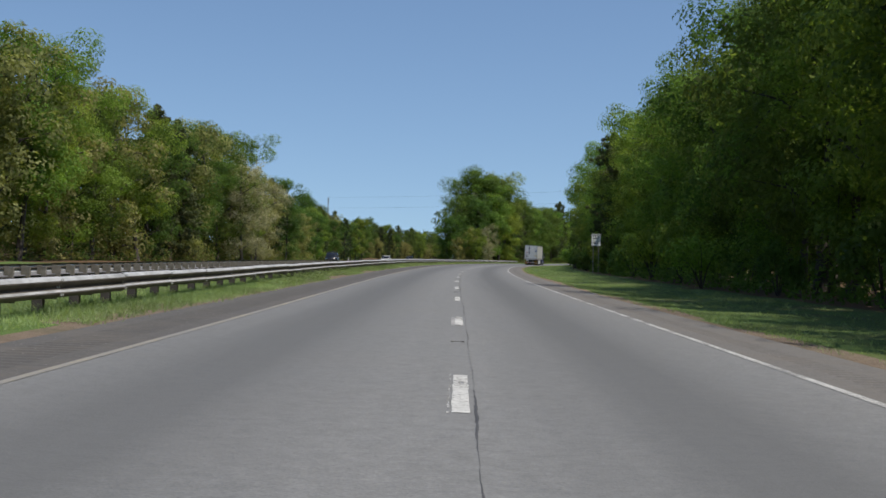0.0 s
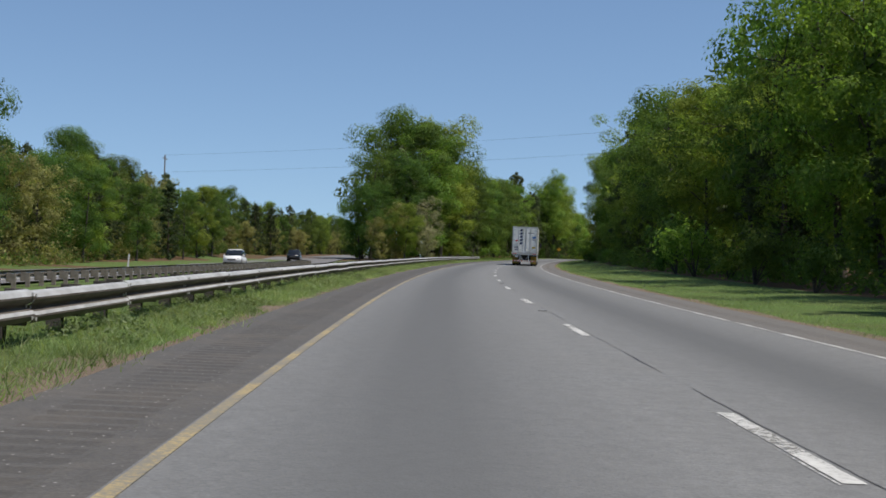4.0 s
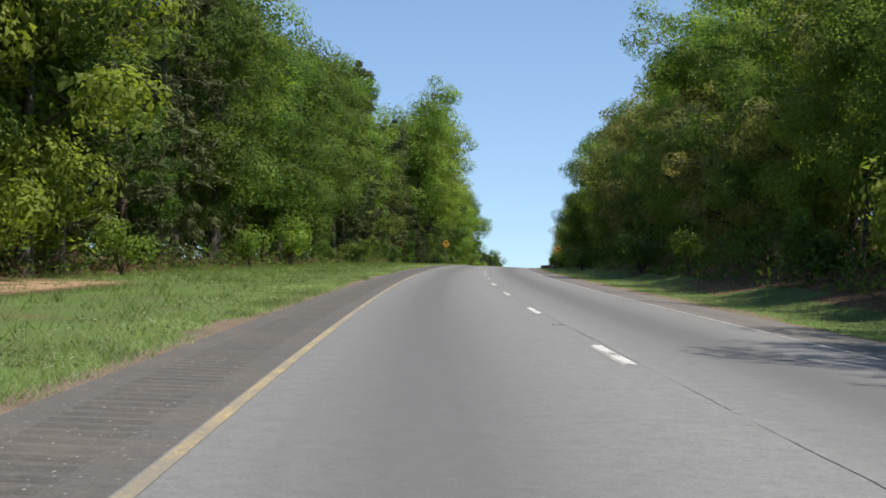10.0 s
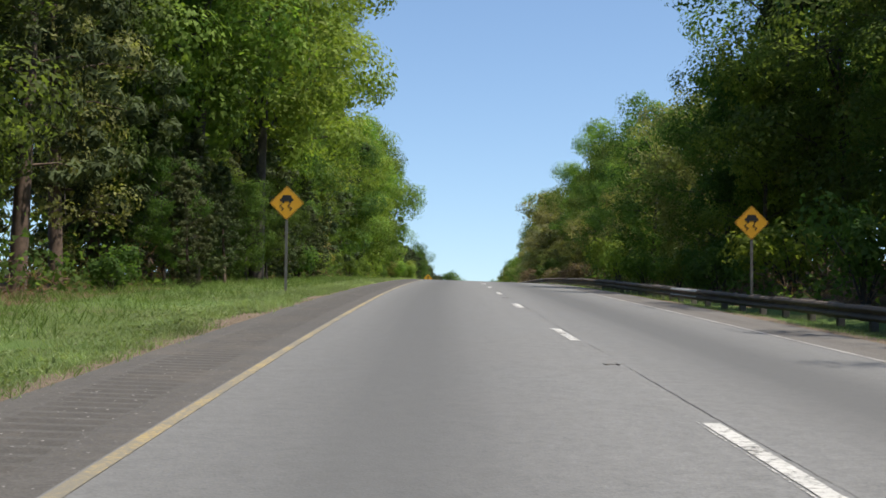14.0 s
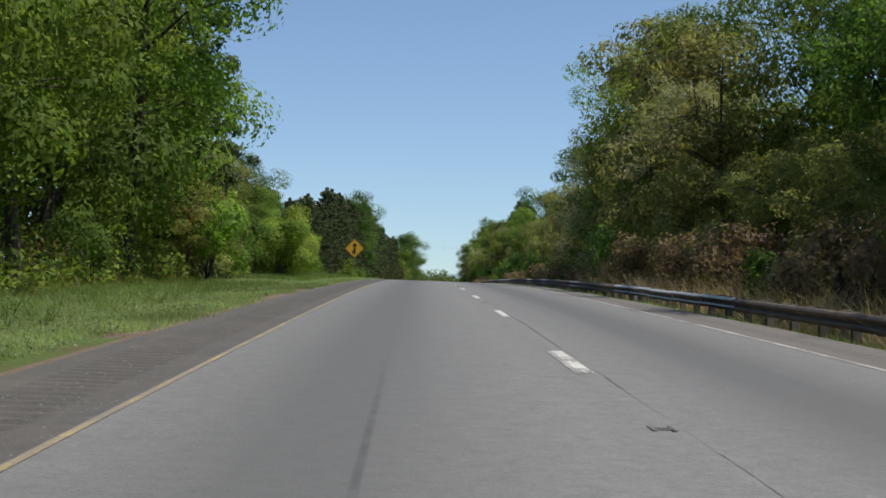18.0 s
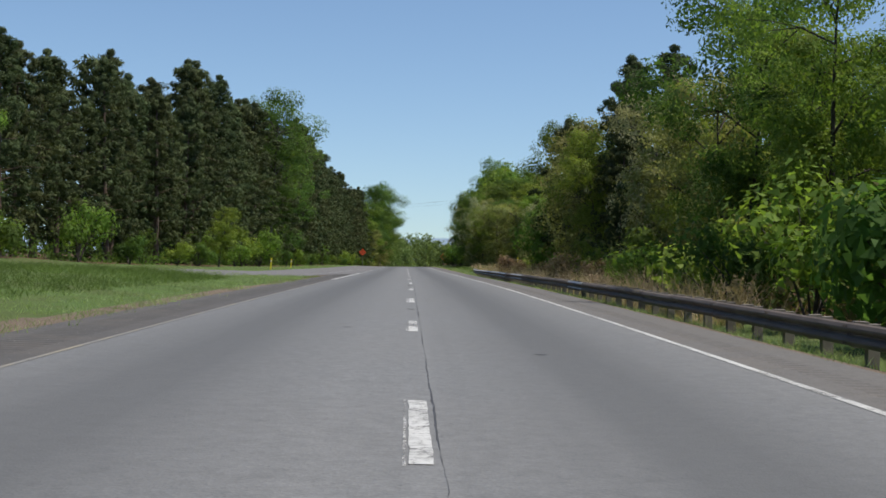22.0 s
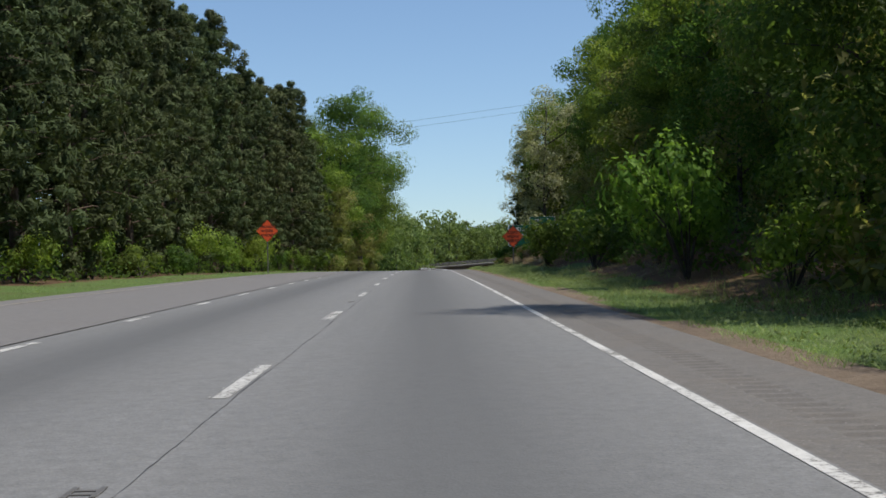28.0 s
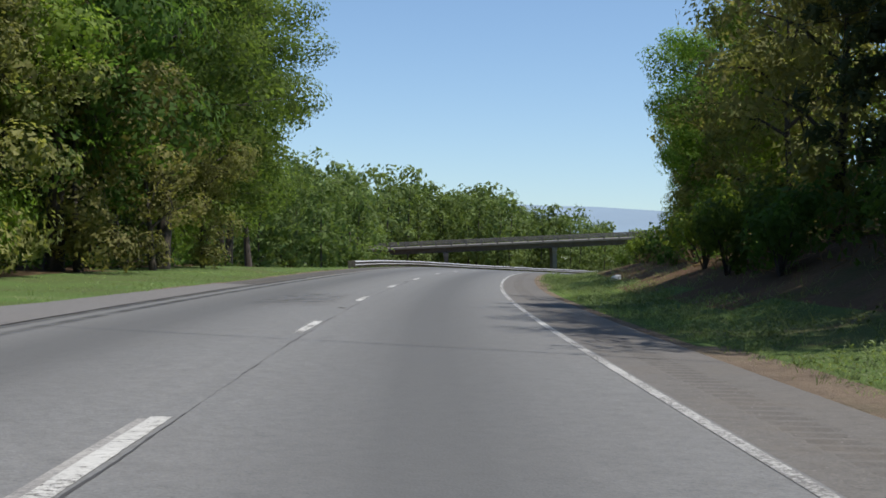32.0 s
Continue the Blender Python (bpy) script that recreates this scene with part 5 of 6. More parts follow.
for s, l, z in ((498.3, -6.85, 2.72), (498.3, 7.82, 2.52)):
    t, p = diamond_sign("yellow diamond sign with a skidding car", s, l, z, 1.10, SIGN_YELLOW, (0.0,))
    polygon(p, "car_symbol", [(-0.2, 0.06), (0.2, 0.06), (0.22, 0.13), (0.16, 0.15), (0.13, 0.25), (-0.13, 0.25), (-0.16, 0.15), (-0.22, 0.13)], SIGN_BLACK)
    for sx in (-1, 1):
        polygon(p, "wheel_symbol", [(sx * 0.11 + a, b) for a, b in ((-0.035, 0.0), (0.035, 0.0), (0.035, 0.06), (-0.035, 0.06))], SIGN_BLACK)
        x0 = -0.16 if sx < 0 else 0.1
        for i, (dx, dz) in enumerate(((0, 0), (-0.06, -0.07), (0.06, -0.14), (0.0, -0.21))):
            if i:
                polygon(p, "track_symbol", [(x0 + ox + w, oz - 0.03) for ox, oz, w in ((px, pz, -0.018), (px, pz, 0.018), (dx, dz, 0.018), (dx, dz, -0.018))], SIGN_BLACK)
            px, pz = dx, dz
t, p = diamond_sign("yellow diamond merge sign with a black arrow", 700.1, -7.63, 2.70, 1.68, SIGN_YELLOW, (0.0,))
polygon(p, "arrow_symbol", [(-0.07, -0.52), (0.09, -0.52), (0.09, 0.2), (0.24, 0.2), (0.01, 0.5), (-0.22, 0.2), (-0.07, 0.2)], SIGN_BLACK)
polygon(p, "branch_symbol", [(-0.27, -0.42), (-0.14, -0.46), (0.0, -0.12), (-0.07, -0.02)], SIGN_BLACK, -0.014)
for s, l, z, turn in ((997.4, -9.37, 3.13, 0), (999.3, 8.22, 2.34, 0)):
    t, p = diamond_sign("orange diamond road work sign on a steel post", s, l, z, 1.58, SIGN_ORANGE, (0.0,), turn)
    for body, dz in (("ROAD", 0.30), ("WORK", 0.0), ("AHEAD", -0.30)):
        legend(p, body, 0.27, 0, dz, SIGN_BLACK, 1.1)

# speed limit
t = thing("speed_limit_sign", "white speed limit sign on two thin posts in the grass", "road sign", stand(127.3, 12.7))
p = sign_board(t, round_rect(0.96, 1.26, 0.05), 3.44, SIGN_WHITE)
border(p, round_rect(0.96, 1.26, 0.05), 0.03, 0.03, SIGN_BLACK)
legend(p, "SPEED", 0.27, 0, 0.42, SIGN_BLACK)
legend(p, "LIMIT", 0.27, 0, 0.14, SIGN_BLACK)
legend(p, "65", 0.50, 0, -0.30, SIGN_BLACK)
u_post(t, -0.28, -0.4, 3.9)
u_post(t, 0.28, -0.4, 3.9)

# exit guide sign
base = spot(1042.6, 13.3)
zr = float(np.interp(1042.6, SG, RZ) - np.interp(1042.6, SG, TB) * 6) - base.z
t = thing("exit_sign", "large green exit guide sign on steel posts", "road sign", stand(1042.6, 13.3, 0, 3))
p = sign_board(t, round_rect(7.3, 2.25, 0.22), zr + 3.55, SIGN_GREEN)
border(p, round_rect(7.3, 2.25, 0.22), 0.004, 0.018, SIGN_WHITE)
legend(p, "Kings Mountain Blvd", 0.56, 0, 0.66, SIGN_WHITE, 1.18)
legend(p, "Dixon School Rd", 0.56, 0, -0.06, SIGN_WHITE, 1.18)
legend(p, "1", 0.52, -0.75, -0.72, SIGN_WHITE)
legend(p, "MILE", 0.34, 0.12, -0.72, SIGN_WHITE, 1.1)
q = sign_board(t, round_rect(2.75, 0.78, 0.06), zr + 5.12, SIGN_GREEN)
border(q, round_rect(2.75, 0.78, 0.06), 0.01, 0.03, SIGN_WHITE)
legend(q, "EXIT", 0.32, -0.4, 0, SIGN_WHITE, 1.1)
legend(q, "5", 0.52, 0.6, 0, SIGN_WHITE)
for x in (-2.4, 0.0, 2.4):
    bm = bmesh.new()
    box(bm, x - 0.09, x + 0.09, 0.02, 0.035, -0.6, zr + 4.6)
    box(bm, x - 0.09, x + 0.09, 0.185, 0.20, -0.6, zr + 4.6)
    box(bm, x - 0.008, x + 0.008, 0.035, 0.185, -0.6, zr + 4.6)
    part("post", bm, POST_STEEL, t, "steel beam post")

# slim marker posts in the grass
for s, l, h in ((884.2, 14.45, 0.95), (818.5, -11.1, 0.85), (859, -13, 0.85), (632, 6.2, 0.55), (232, -30, 1.2)):
    m = thing("marker_post", "yellow plastic marker post in the grass" if h > 0.6 else "short white marker post behind the guardrail", "marker post", stand(s, l), "marker posts")
    bm = bmesh.new()
    plate(bm, round_rect(0.12, h + 0.2, 0.05), -0.012, 0.012)
    o = part("blade", bm, FLEX_YELLOW if h > 0.6 and s > 700 else SIGN_WHITE, m)
    o.matrix_basis = pose(0, 0, h / 2, 0, 4 if l < 0 else 0, 0)
    bm = bmesh.new()
    box(bm, -0.045, 0.045, -0.018, -0.013, h * 0.72, h * 0.88, 0.004)
    part("reflector", bm, SIGN_WHITE, m)


# ---- vehicles ----
TRAILER_WHITE = plain("white_trailer_paint", (0.66, 0.67, 0.66), 0.3, 0, 0.08, 0.8, 0.22)
RAIL_GREY = plain("trailer_rail", (0.42, 0.42, 0.41), 0.4, 0.5, 0.15, 2, 0.2)
SKIRT_GREY = plain("skirt_panel", (0.52, 0.54, 0.57), 0.4, 0, 0.08, 1, 0.2)
NAVY = plain("navy_cab_paint", (0.010, 0.019, 0.085), 0.4, 0, 0.15, 1)
NAVY.node_tree.nodes["Principled BSDF"].inputs["Specular IOR Level"].default_value = 0.06
DECAL_NAVY = plain("navy_decal", (0.010, 0.016, 0.07), 0.35)
DECAL_BLUE = plain("blue_decal", (0.012, 0.105, 0.30), 0.35)
DECAL_YELLOW = plain("yellow_decal", (0.52, 0.37, 0.03), 0.4)
DARK_RIM = plain("grimy_wheel", (0.10, 0.098, 0.095), 0.6, 0.4, 0.3, 5)
RUBBER = plain("tyre_rubber", (0.018, 0.018, 0.018), 0.85, 0, 0.3, 8)
ALLOY = plain("bright_wheel_metal", (0.55, 0.55, 0.56), 0.3, 0.9, 0.1, 4)
CHASSIS = plain("dark_chassis", (0.02, 0.02, 0.02), 0.7, 0, 0.3, 3)
CHROME = plain("chrome", (0.7, 0.7, 0.7), 0.12, 1.0, 0.02, 2)
RED_LENS = plain("red_lens", (0.45, 0.012, 0.01), 0.2)
AMBER_LENS = plain("amber_lens", (0.7, 0.12, 0.01), 0.2)
MUDFLAP = plain("yellow_mudflap", (0.30, 0.20, 0.02), 0.7, 0, 0.25, 5, 0.6)
TINTED = plain("tinted_glass", (0.012, 0.014, 0.016), 0.06, 0, 0.05, 1)
CAR_BLACK = plain("black_car_paint", (0.012, 0.012, 0.014), 0.15, 0, 0.1, 1)
CAR_WHITE = plain("white_car_paint", (0.75, 0.75, 0.74), 0.2, 0, 0.03, 1)


def wheel(parent, x, y, r, w, bright=True, name="wheel"):
    """A tyre with its rim; x is the outer face, its side the sign of x."""
    sx = 1 if x > 0 else -1
    bm = bmesh.new()
    rings = []
    for u, k in ((0.0, 0.62), (0.0, 0.93), (0.12, 1.0), (0.88, 1.0), (1.0, 0.93), (1.0, 0.62)):
        rings.append([(x - sx * u * w, y + r * k * cos(a), r + r * k * sin(a)) for a in np.linspace(0, 2 * pi, 25)[:-1]])
    loft(bm, rings)
    ty = part(name, bm, RUBBER, parent, "black ribbed tyre", True)
    bm = bmesh.new()
    rr = r * 0.6
    loft(bm, [[(x - sx * d, y + rr * k * cos(a), r + rr * k * sin(a)) for a in np.linspace(0, 2 * pi, 21)[:-1]] for d, k in ((0.0, 1.0), (-0.01, 0.96), (0.06, 0.85), (0.07, 0.45), (-0.02, 0.38), (-0.03, 0.1))])
    part("rim", bm, ALLOY if bright else DARK_RIM, ty, "metal wheel rim", True)
    return ty


truck_s = 272.0
truck = thing("semi_truck", "navy blue semi-truck with a long white box trailer", "truck", stand(truck_s, 1.85) @ pose(0, -6.8, -6.8 * 0.052, 2.95, float(np.degrees(np.arctan(np.interp(truck_s, SG, TB)))), 0))
X, Y1, Z0, Z1 = 1.3, 14.7, 1.30, 4.06
bm = bmesh.new()
box(bm, -X, X, 0.03, Y1, Z0, Z1, 0.015)
trailer = part("trailer_body", bm, TRAILER_WHITE, truck, "white ribbed trailer box")
for sx in (-1, 1):
    for off, z0, z1 in ((0.012, 1.18, 1.50), (0.008, 3.98, 4.09)):
        bm = bmesh.new()
        box(bm, sx * (X + off) - 0.012, sx * (X + off) + 0.012, 0.02, Y1, z0, z1, 0.004)
        part("side_rail", bm, RAIL_GREY, trailer, "grey side rail")
for i in range(11):
    y = 1.3 + i * 1.225
    bm = bmesh.new()
    box(bm, -X - 0.008, -X, y - 0.03, y + 0.03, 1.5, 3.98)
    for k in range(16):
        box(bm, -X - 0.012, -X - 0.007, y - 0.010, y + 0.010, 1.56 + k * 0.155, 1.58 + k * 0.155)
    part("panel_seam", bm, TRAILER_WHITE, trailer)
for i in range(13):
    for c, dy in ((RED_LENS, 0), (RED_LENS, 0.2)):
        bm = bmesh.new()
        y = 0.5 + i * 1.12 + dy
        box(bm, -X - 0.030, -X - 0.026, y - 0.05, y + 0.05, 1.375, 1.405)
        part("reflector", bm, c, trailer)


def side_shape(name, pts, material, off):
    """Flat artwork on the trailer's left flank; points (y, z)."""
    bm = bmesh.new()
    a = [bm.verts.new((-X - off, y, z)) for y, z in pts]
    b = [bm.verts.new((-X - off + 0.003, y, z)) for y, z in pts]
    bm.faces.new(a)
    n = len(pts)
    for i in range(n):
        bm.faces.new((a[i], b[i], b[(i + 1) % n], a[(i + 1) % n]))
    return part(name, bm, material, trailer)


side_shape("blue_band", [(8.7, 1.72), (5.6, 1.66), (5.6, 2.12), (8.2, 2.14)], DECAL_BLUE, 0.012)
side_shape("yellow_band", [(5.6, 1.66), (0.3, 1.62), (0.3, 2.02), (5.6, 2.12)], DECAL_YELLOW, 0.012)
for k, (y0, w) in enumerate(((10.3, 0.85), (9.25, 1.05), (8.05, 0.45), (7.45, 0.8), (6.45, 0.95))):
    foot = 2.16 + 0.03 * k
    top = 3.02 + 0.04 * k
    lean = -0.45
    side_shape("logo_shadow", [(y0 + 0.05, foot - 0.07), (y0 - w + 0.05, foot - 0.07), (y0 - w + lean, top - 0.07), (y0 + lean, top - 0.07)], DECAL_YELLOW, 0.013)
    side_shape("logo_block", [(y0, foot), (y0 - w + 0.04, foot), (y0 - w + lean, top), (y0 + lean, top)], DECAL_NAVY, 0.017)
    if k in (0, 3, 4):
        side_shape("logo_gap", [(y0 - 0.35, foot + 0.42), (y0 - w - 0.1, foot + 0.42), (y0 - w - 0.14, foot + 0.50), (y0 - 0.38, foot + 0.50)], TRAILER_WHITE, 0.020)
side_shape("logo_stroke", [(9.0, 1.58), (8.78, 1.58), (7.85, 3.55), (7.95, 3.55)], DECAL_YELLOW, 0.022)
side_shape("logo_arrow", [(8.1, 2.45), (7.9, 2.15), (7.98, 1.85), (8.12, 2.1)], TRAILER_WHITE, 0.024)
for y, z, w, h in ((13.9, 2.02, 1.3, 0.10), (14.0, 1.80, 0.14, 0.14), (13.6, 1.80, 0.14, 0.14), (14.2, 3.75, 0.5, 0.08)):
    side_shape("lettering_bar", [(y, z), (y - w, z), (y - w, z + h), (y, z + h)], RAIL_GREY, 0.012)
# rear doors
for sx in (-1, 1):
    bm = bmesh.new()
    box(bm, min(sx * 0.02, sx * 1.22), max(sx * 0.02, sx * 1.22), -0.02, 0.03, 1.42, 3.98, 0.012)
    door = part("rear_door", bm, TRAILER_WHITE, truck, "white trailer door")
    for x in (0.16, 0.62):
        bm = bmesh.new()
        tube(bm, (sx * x, -0.055, 1.30), (sx * x, -0.055, 4.0), 0.018, n=8)
        for z in (1.45, 2.1, 2.9, 3.75):
            box(bm, sx * x - 0.05, sx * x + 0.05, -0.06, -0.02, z - 0.035, z + 0.035, 0.006)
        part("lock_rod", bm, ALLOY, door, "galvanised lock rod")
    bm = bmesh.new()
    box(bm, sx * 0.39 - 0.26, sx * 0.39 + 0.26, -0.075, -0.055, 1.66, 1.69, 0.005)
    part("handle", bm, CHROME, door)
    for z in (1.6, 2.15, 2.7, 3.25, 3.75):
        bm = bmesh.new()
        box(bm, min(sx * 1.0, sx * 1.25), max(sx * 1.0, sx * 1.25), -0.045, -0.02, z - 0.06, z + 0.06, 0.01)
        part("hinge", bm, ALLOY, door)
bm = bmesh.new()
for sx in (-1, 1):
    box(bm, min(sx * 1.22, sx * 1.31), max(sx * 1.22, sx * 1.31), -0.03, 0.06, 1.16, 4.08, 0.012)
box(bm, -1.31, 1.31, -0.03, 0.06, 3.98, 4.10, 0.012)
box(bm, -1.31, 1.31, -0.05, 0.08, 1.14, 1.40, 0.012)
part("rear_frame", bm, RAIL_GREY, truck, "grey steel rear frame")
for x in (-1.14, -0.94, 0.94, 1.14):
    bm = bmesh.new()
    tube(bm, (x, -0.075, 1.26), (x, -0.05, 1.26), 0.055, n=14)
    part("tail_light", bm, RED_LENS, truck, "round red tail light")
bm = bmesh.new()
box(bm, -1.22, 1.22, -0.02, 0.06, 0.46, 0.56, 0.012)
for sx in (-1, 1):
    box(bm, sx * 0.45 - 0.05, sx * 0.45 + 0.05, 0.0, 0.08, 0.5, 1.15, 0.01)
    loft(bm, [[(sx * 0.42, 0.02, 1.0), (sx * 0.42, 0.07, 1.0), (sx * 0.36, 0.07, 1.0), (sx * 0.36, 0.02, 1.0)], [(sx * 0.05, 0.02, 0.52), (sx * 0.05, 0.07, 0.52), (sx * -0.01, 0.07, 0.52), (sx * -0.01, 0.02, 0.52)]])
part("underride_bumper", bm, RAIL_GREY, truck, "striped steel underride bumper")
for k in range(8):
    bm = bmesh.new()
    box(bm, -1.2 + k * 0.31, -1.05 + k * 0.31, -0.026, -0.021, 0.48, 0.54)
    part("reflector", bm, RED_LENS, truck)
for k, z in enumerate((3.72, 3.38, 3.04, 2.70, 2.36)):
    bm = bmesh.new()
    plate(bm, [(-0.56, z - 0.12), (-0.30, z - 0.12), (-0.22, z + 0.12), (-0.48, z + 0.12)], -0.028, -0.021)
    part("logo_block", bm, DECAL_NAVY, truck, "navy slanted logo shape")
bm = bmesh.new()
plate(bm, [(-0.86 + 0.12 * cos(a), 2.62 + 0.09 * sin(a)) for a in np.linspace(0, 2 * pi, 17)[:-1]], -0.03, -0.021)
part("badge", bm, RED_LENS, truck, "red oval badge")
bm = bmesh.new()
plate(bm, [(-0.86, 2.02), (-0.64, 2.24), (-0.86, 2.46), (-1.08, 2.24)], -0.035, -0.021)
part("placard_holder", bm, ALLOY, truck, "metal diamond placard holder")
for z in (1.86, 1.62):
    for k in range(5):
        bm = bmesh.new()
        box(bm, -1.06 + k * 0.085, -1.0 + k * 0.085, -0.026, -0.021, z, z + 0.15)
        part("marking_bar", bm, DECAL_NAVY, truck)
for x0, x1, z0, z1, c in ((0.78, 1.15, 2.9, 3.12, DECAL_BLUE), (0.74, 1.17, 2.72, 2.80, DECAL_NAVY), (0.80, 1.14, 1.86, 2.02, DECAL_YELLOW), (0.32, 0.95, 3.42, 3.46, DECAL_NAVY)):
    bm = bmesh.new()
    box(bm, x0, x1, -0.026, -0.021, z0, z1)
    part("sticker", bm, c, truck)
bm = bmesh.new()
box(bm, -0.95, -0.65, -0.01, 0.0, 0.9, 1.08)
part("number_plate", bm, SIGN_WHITE, truck)
# running gear of the trailer
bm = bmesh.new()
for sx in (-1, 1):
    box(bm, sx * 0.5 - 0.06, sx * 0.5 + 0.06, 0.8, 14.0, 0.95, 1.30, 0.01)
box(bm, -0.9, 0.9, 1.4, 5.2, 0.75, 1.0, 0.02)
part("chassis", bm, CHASSIS, truck)
for y in (2.4, 3.65):
    for sx in (-1, 1):
        for d in (0.0, 0.33):
            wheel(truck, sx * (1.26 - d), y, 0.51, 0.27, False)
    bm = bmesh.new()
    tube(bm, (-1.1, y, 0.51), (1.1, y, 0.51), 0.07)
    part("axle", bm, CHASSIS, truck)
for sx in (-1, 1):
    bm = bmesh.new()
    box(bm, sx * 0.96 - 0.30, sx * 0.96 + 0.30, 1.25, 1.27, 0.22, 1.0, 0.006)
    part("mudflap", bm, MUDFLAP, truck, "yellow mudflap")
    bm = bmesh.new()
    box(bm, sx * 1.27 - 0.015, sx * 1.27 + 0.015, 4.6, 9.6, 0.33, 1.20, 0.01)
    sk = part("side_skirt", bm, SKIRT_GREY, truck, "pale grey aerodynamic side skirt")
    bm = bmesh.new()
    box(bm, sx * 1.292 - 0.008, sx * 1.292 + 0.008, 7.7, 7.8, 1.02, 1.12, 0.004)
    part("side_lamp", bm, AMBER_LENS, sk, "amber side marker lamp")
    bm = bmesh.new()
    box(bm, sx * 0.85 - 0.07, sx * 0.85 + 0.07, 10.2, 10.34, 0.25, 1.2, 0.01)
    box(bm, sx * 0.85 - 0.15, sx * 0.85 + 0.15, 10.12, 10.42, 0.22, 0.26, 0.01)
    part("landing_leg", bm, RAIL_GREY, truck)
# tractor
bm = bmesh.new()
for sx in (-1, 1):
    box(bm, sx * 0.42 - 0.05, sx * 0.42 + 0.05, 10.9, 21.2, 0.72, 1.0, 0.01)
box(bm, -0.6, 0.6, 11.3, 13.2, 1.0, 1.22, 0.02)
part("tractor_frame", bm, CHASSIS, truck)
for y in (11.5, 12.85):
    for sx in (-1, 1):
        for d in (0.0, 0.33):
            wheel(truck, sx * (1.24 - d), y, 0.52, 0.27, False)


def section(y, w, z0, z1, rnd, topw=None):
    tw = w if topw is None else topw
    return [(-w, y, z0), (w, y, z0), (w, y, z1 - rnd * 1.8), (tw, y, z1 - rnd), (tw - rnd, y, z1), (-tw + rnd, y, z1), (-tw, y, z1 - rnd), (-w, y, z1 - rnd * 1.8)]


bm = bmesh.new()
loft(bm, [section(15.2, 1.18, 0.95, 3.98, 0.18), section(16.2, 1.2, 0.95, 3.98, 0.2), section(17.4, 1.2, 0.95, 3.75, 0.24, 1.16), section(18.3, 1.2, 0.95, 3.25, 0.3, 1.1), section(19.0, 1.2, 0.95, 2.85, 0.3, 1.05), section(19.75, 1.15, 0.95, 2.15, 0.12, 1.0)])
cab = part("cab", bm, NAVY, truck, "navy blue sleeper cab with roof fairing", True)
bm = bmesh.new()
loft(bm, [section(19.7, 1.05, 0.95, 2.05, 0.15, 0.98), section(20.6, 1.0, 0.95, 1.95, 0.18, 0.88), section(21.4, 0.95, 0.8, 1.8, 0.2, 0.8), section(21.9, 0.85, 0.7, 1.5, 0.2, 0.7)])
part("hood", bm, NAVY, truck, "navy sloping hood", True)
for sx in (-1, 1):
    bm = bmesh.new()
    rings = []
    for a in np.linspace(-0.15, pi + 0.1, 9):
        rings.append([(sx * u, 20.75 + q * cos(a), 0.52 + q * sin(a)) for u, q in ((0.85, 0.62), (1.2, 0.62), (1.22, 0.66), (0.85, 0.70))])
    loft(bm, rings)
    part("fender", bm, NAVY, truck, "navy front fender", True)
    wheel(truck, sx * 1.2, 20.75, 0.52, 0.3)
    bm = bmesh.new()
    box(bm, sx * 1.17 - 0.03, sx * 1.17 + 0.03, 15.3, 16.1, 0.45, 3.9, 0.02)
    part("gap_fairing", bm, NAVY, truck, "navy side fairing behind the cab")
    bm = bmesh.new()
    box(bm, sx * 1.1 - 0.1, sx * 1.1 + 0.1, 15.4, 19.7, 0.38, 1.0, 0.04)
    part("side_fairing", bm, NAVY, truck, "navy lower side panel")
    bm = bmesh.new()
    pts = [(18.15, 1.85), (19.3, 1.85), (18.85, 2.6), (18.15, 2.72)]
    a = [bm.verts.new((sx * 1.208, y, z)) for y, z in pts]
    b = [bm.verts.new((sx * 1.18, y, z)) for y, z in pts]
    bm.faces.new(a)
    for i in range(4):
        bm.faces.new((a[i], b[i], b[(i + 1) % 4], a[(i + 1) % 4]))
    part("side_window", bm, TINTED, cab)
    bm = bmesh.new()
    box(bm, sx * 1.205 - 0.006, sx * 1.205 + 0.006, 18.1, 18.13, 1.0, 2.75)
    box(bm, sx * 1.205 - 0.012, sx * 1.205 + 0.012, 18.2, 18.4, 1.6, 1.64, 0.003)
    part("door_handle", bm, CHROME, cab)
    bm = bmesh.new()
    box(bm, sx * 1.48 - 0.11, sx * 1.48 + 0.11, 19.5, 19.62, 2.05, 2.6, 0.03)
    mi = part("mirror", bm, CHASSIS, truck, "black door mirror")
    bm = bmesh.new()
    tube(bm, (sx * 1.2, 19.4, 1.95), (sx * 1.45, 19.55, 2.08), 0.022)
    tube(bm, (sx * 1.2, 19.4, 2.6), (sx * 1.45, 19.55, 2.55), 0.022)
    part("bracket", bm, CHASSIS, mi)
    bm = bmesh.new()
    bmesh.ops.create_uvsphere(bm, u_segments=12, v_segments=8, radius=0.13, matrix=Matrix.Translation((sx * 1.33, 20.9, 1.95)) @ Matrix.Diagonal((0.9, 0.6, 0.8, 1)))
    tube(bm, (sx * 1.0, 20.75, 1.75), (sx * 1.3, 20.9, 1.9), 0.02)
    part("hood_mirror", bm, CHROME, truck, "chrome hood mirror", True)
    bm = bmesh.new()
    tube(bm, (sx * 0.95, 16.4, 0.68), (sx * 0.95, 17.9, 0.68), 0.30, n=18)
    part("fuel_tank", bm, ALLOY, truck, "polished fuel tank", True)
    bm = bmesh.new()
    box(bm, sx * 1.232 - 0.01, sx * 1.232 + 0.01, 19.9, 20.05, 1.22, 1.26, 0.003)
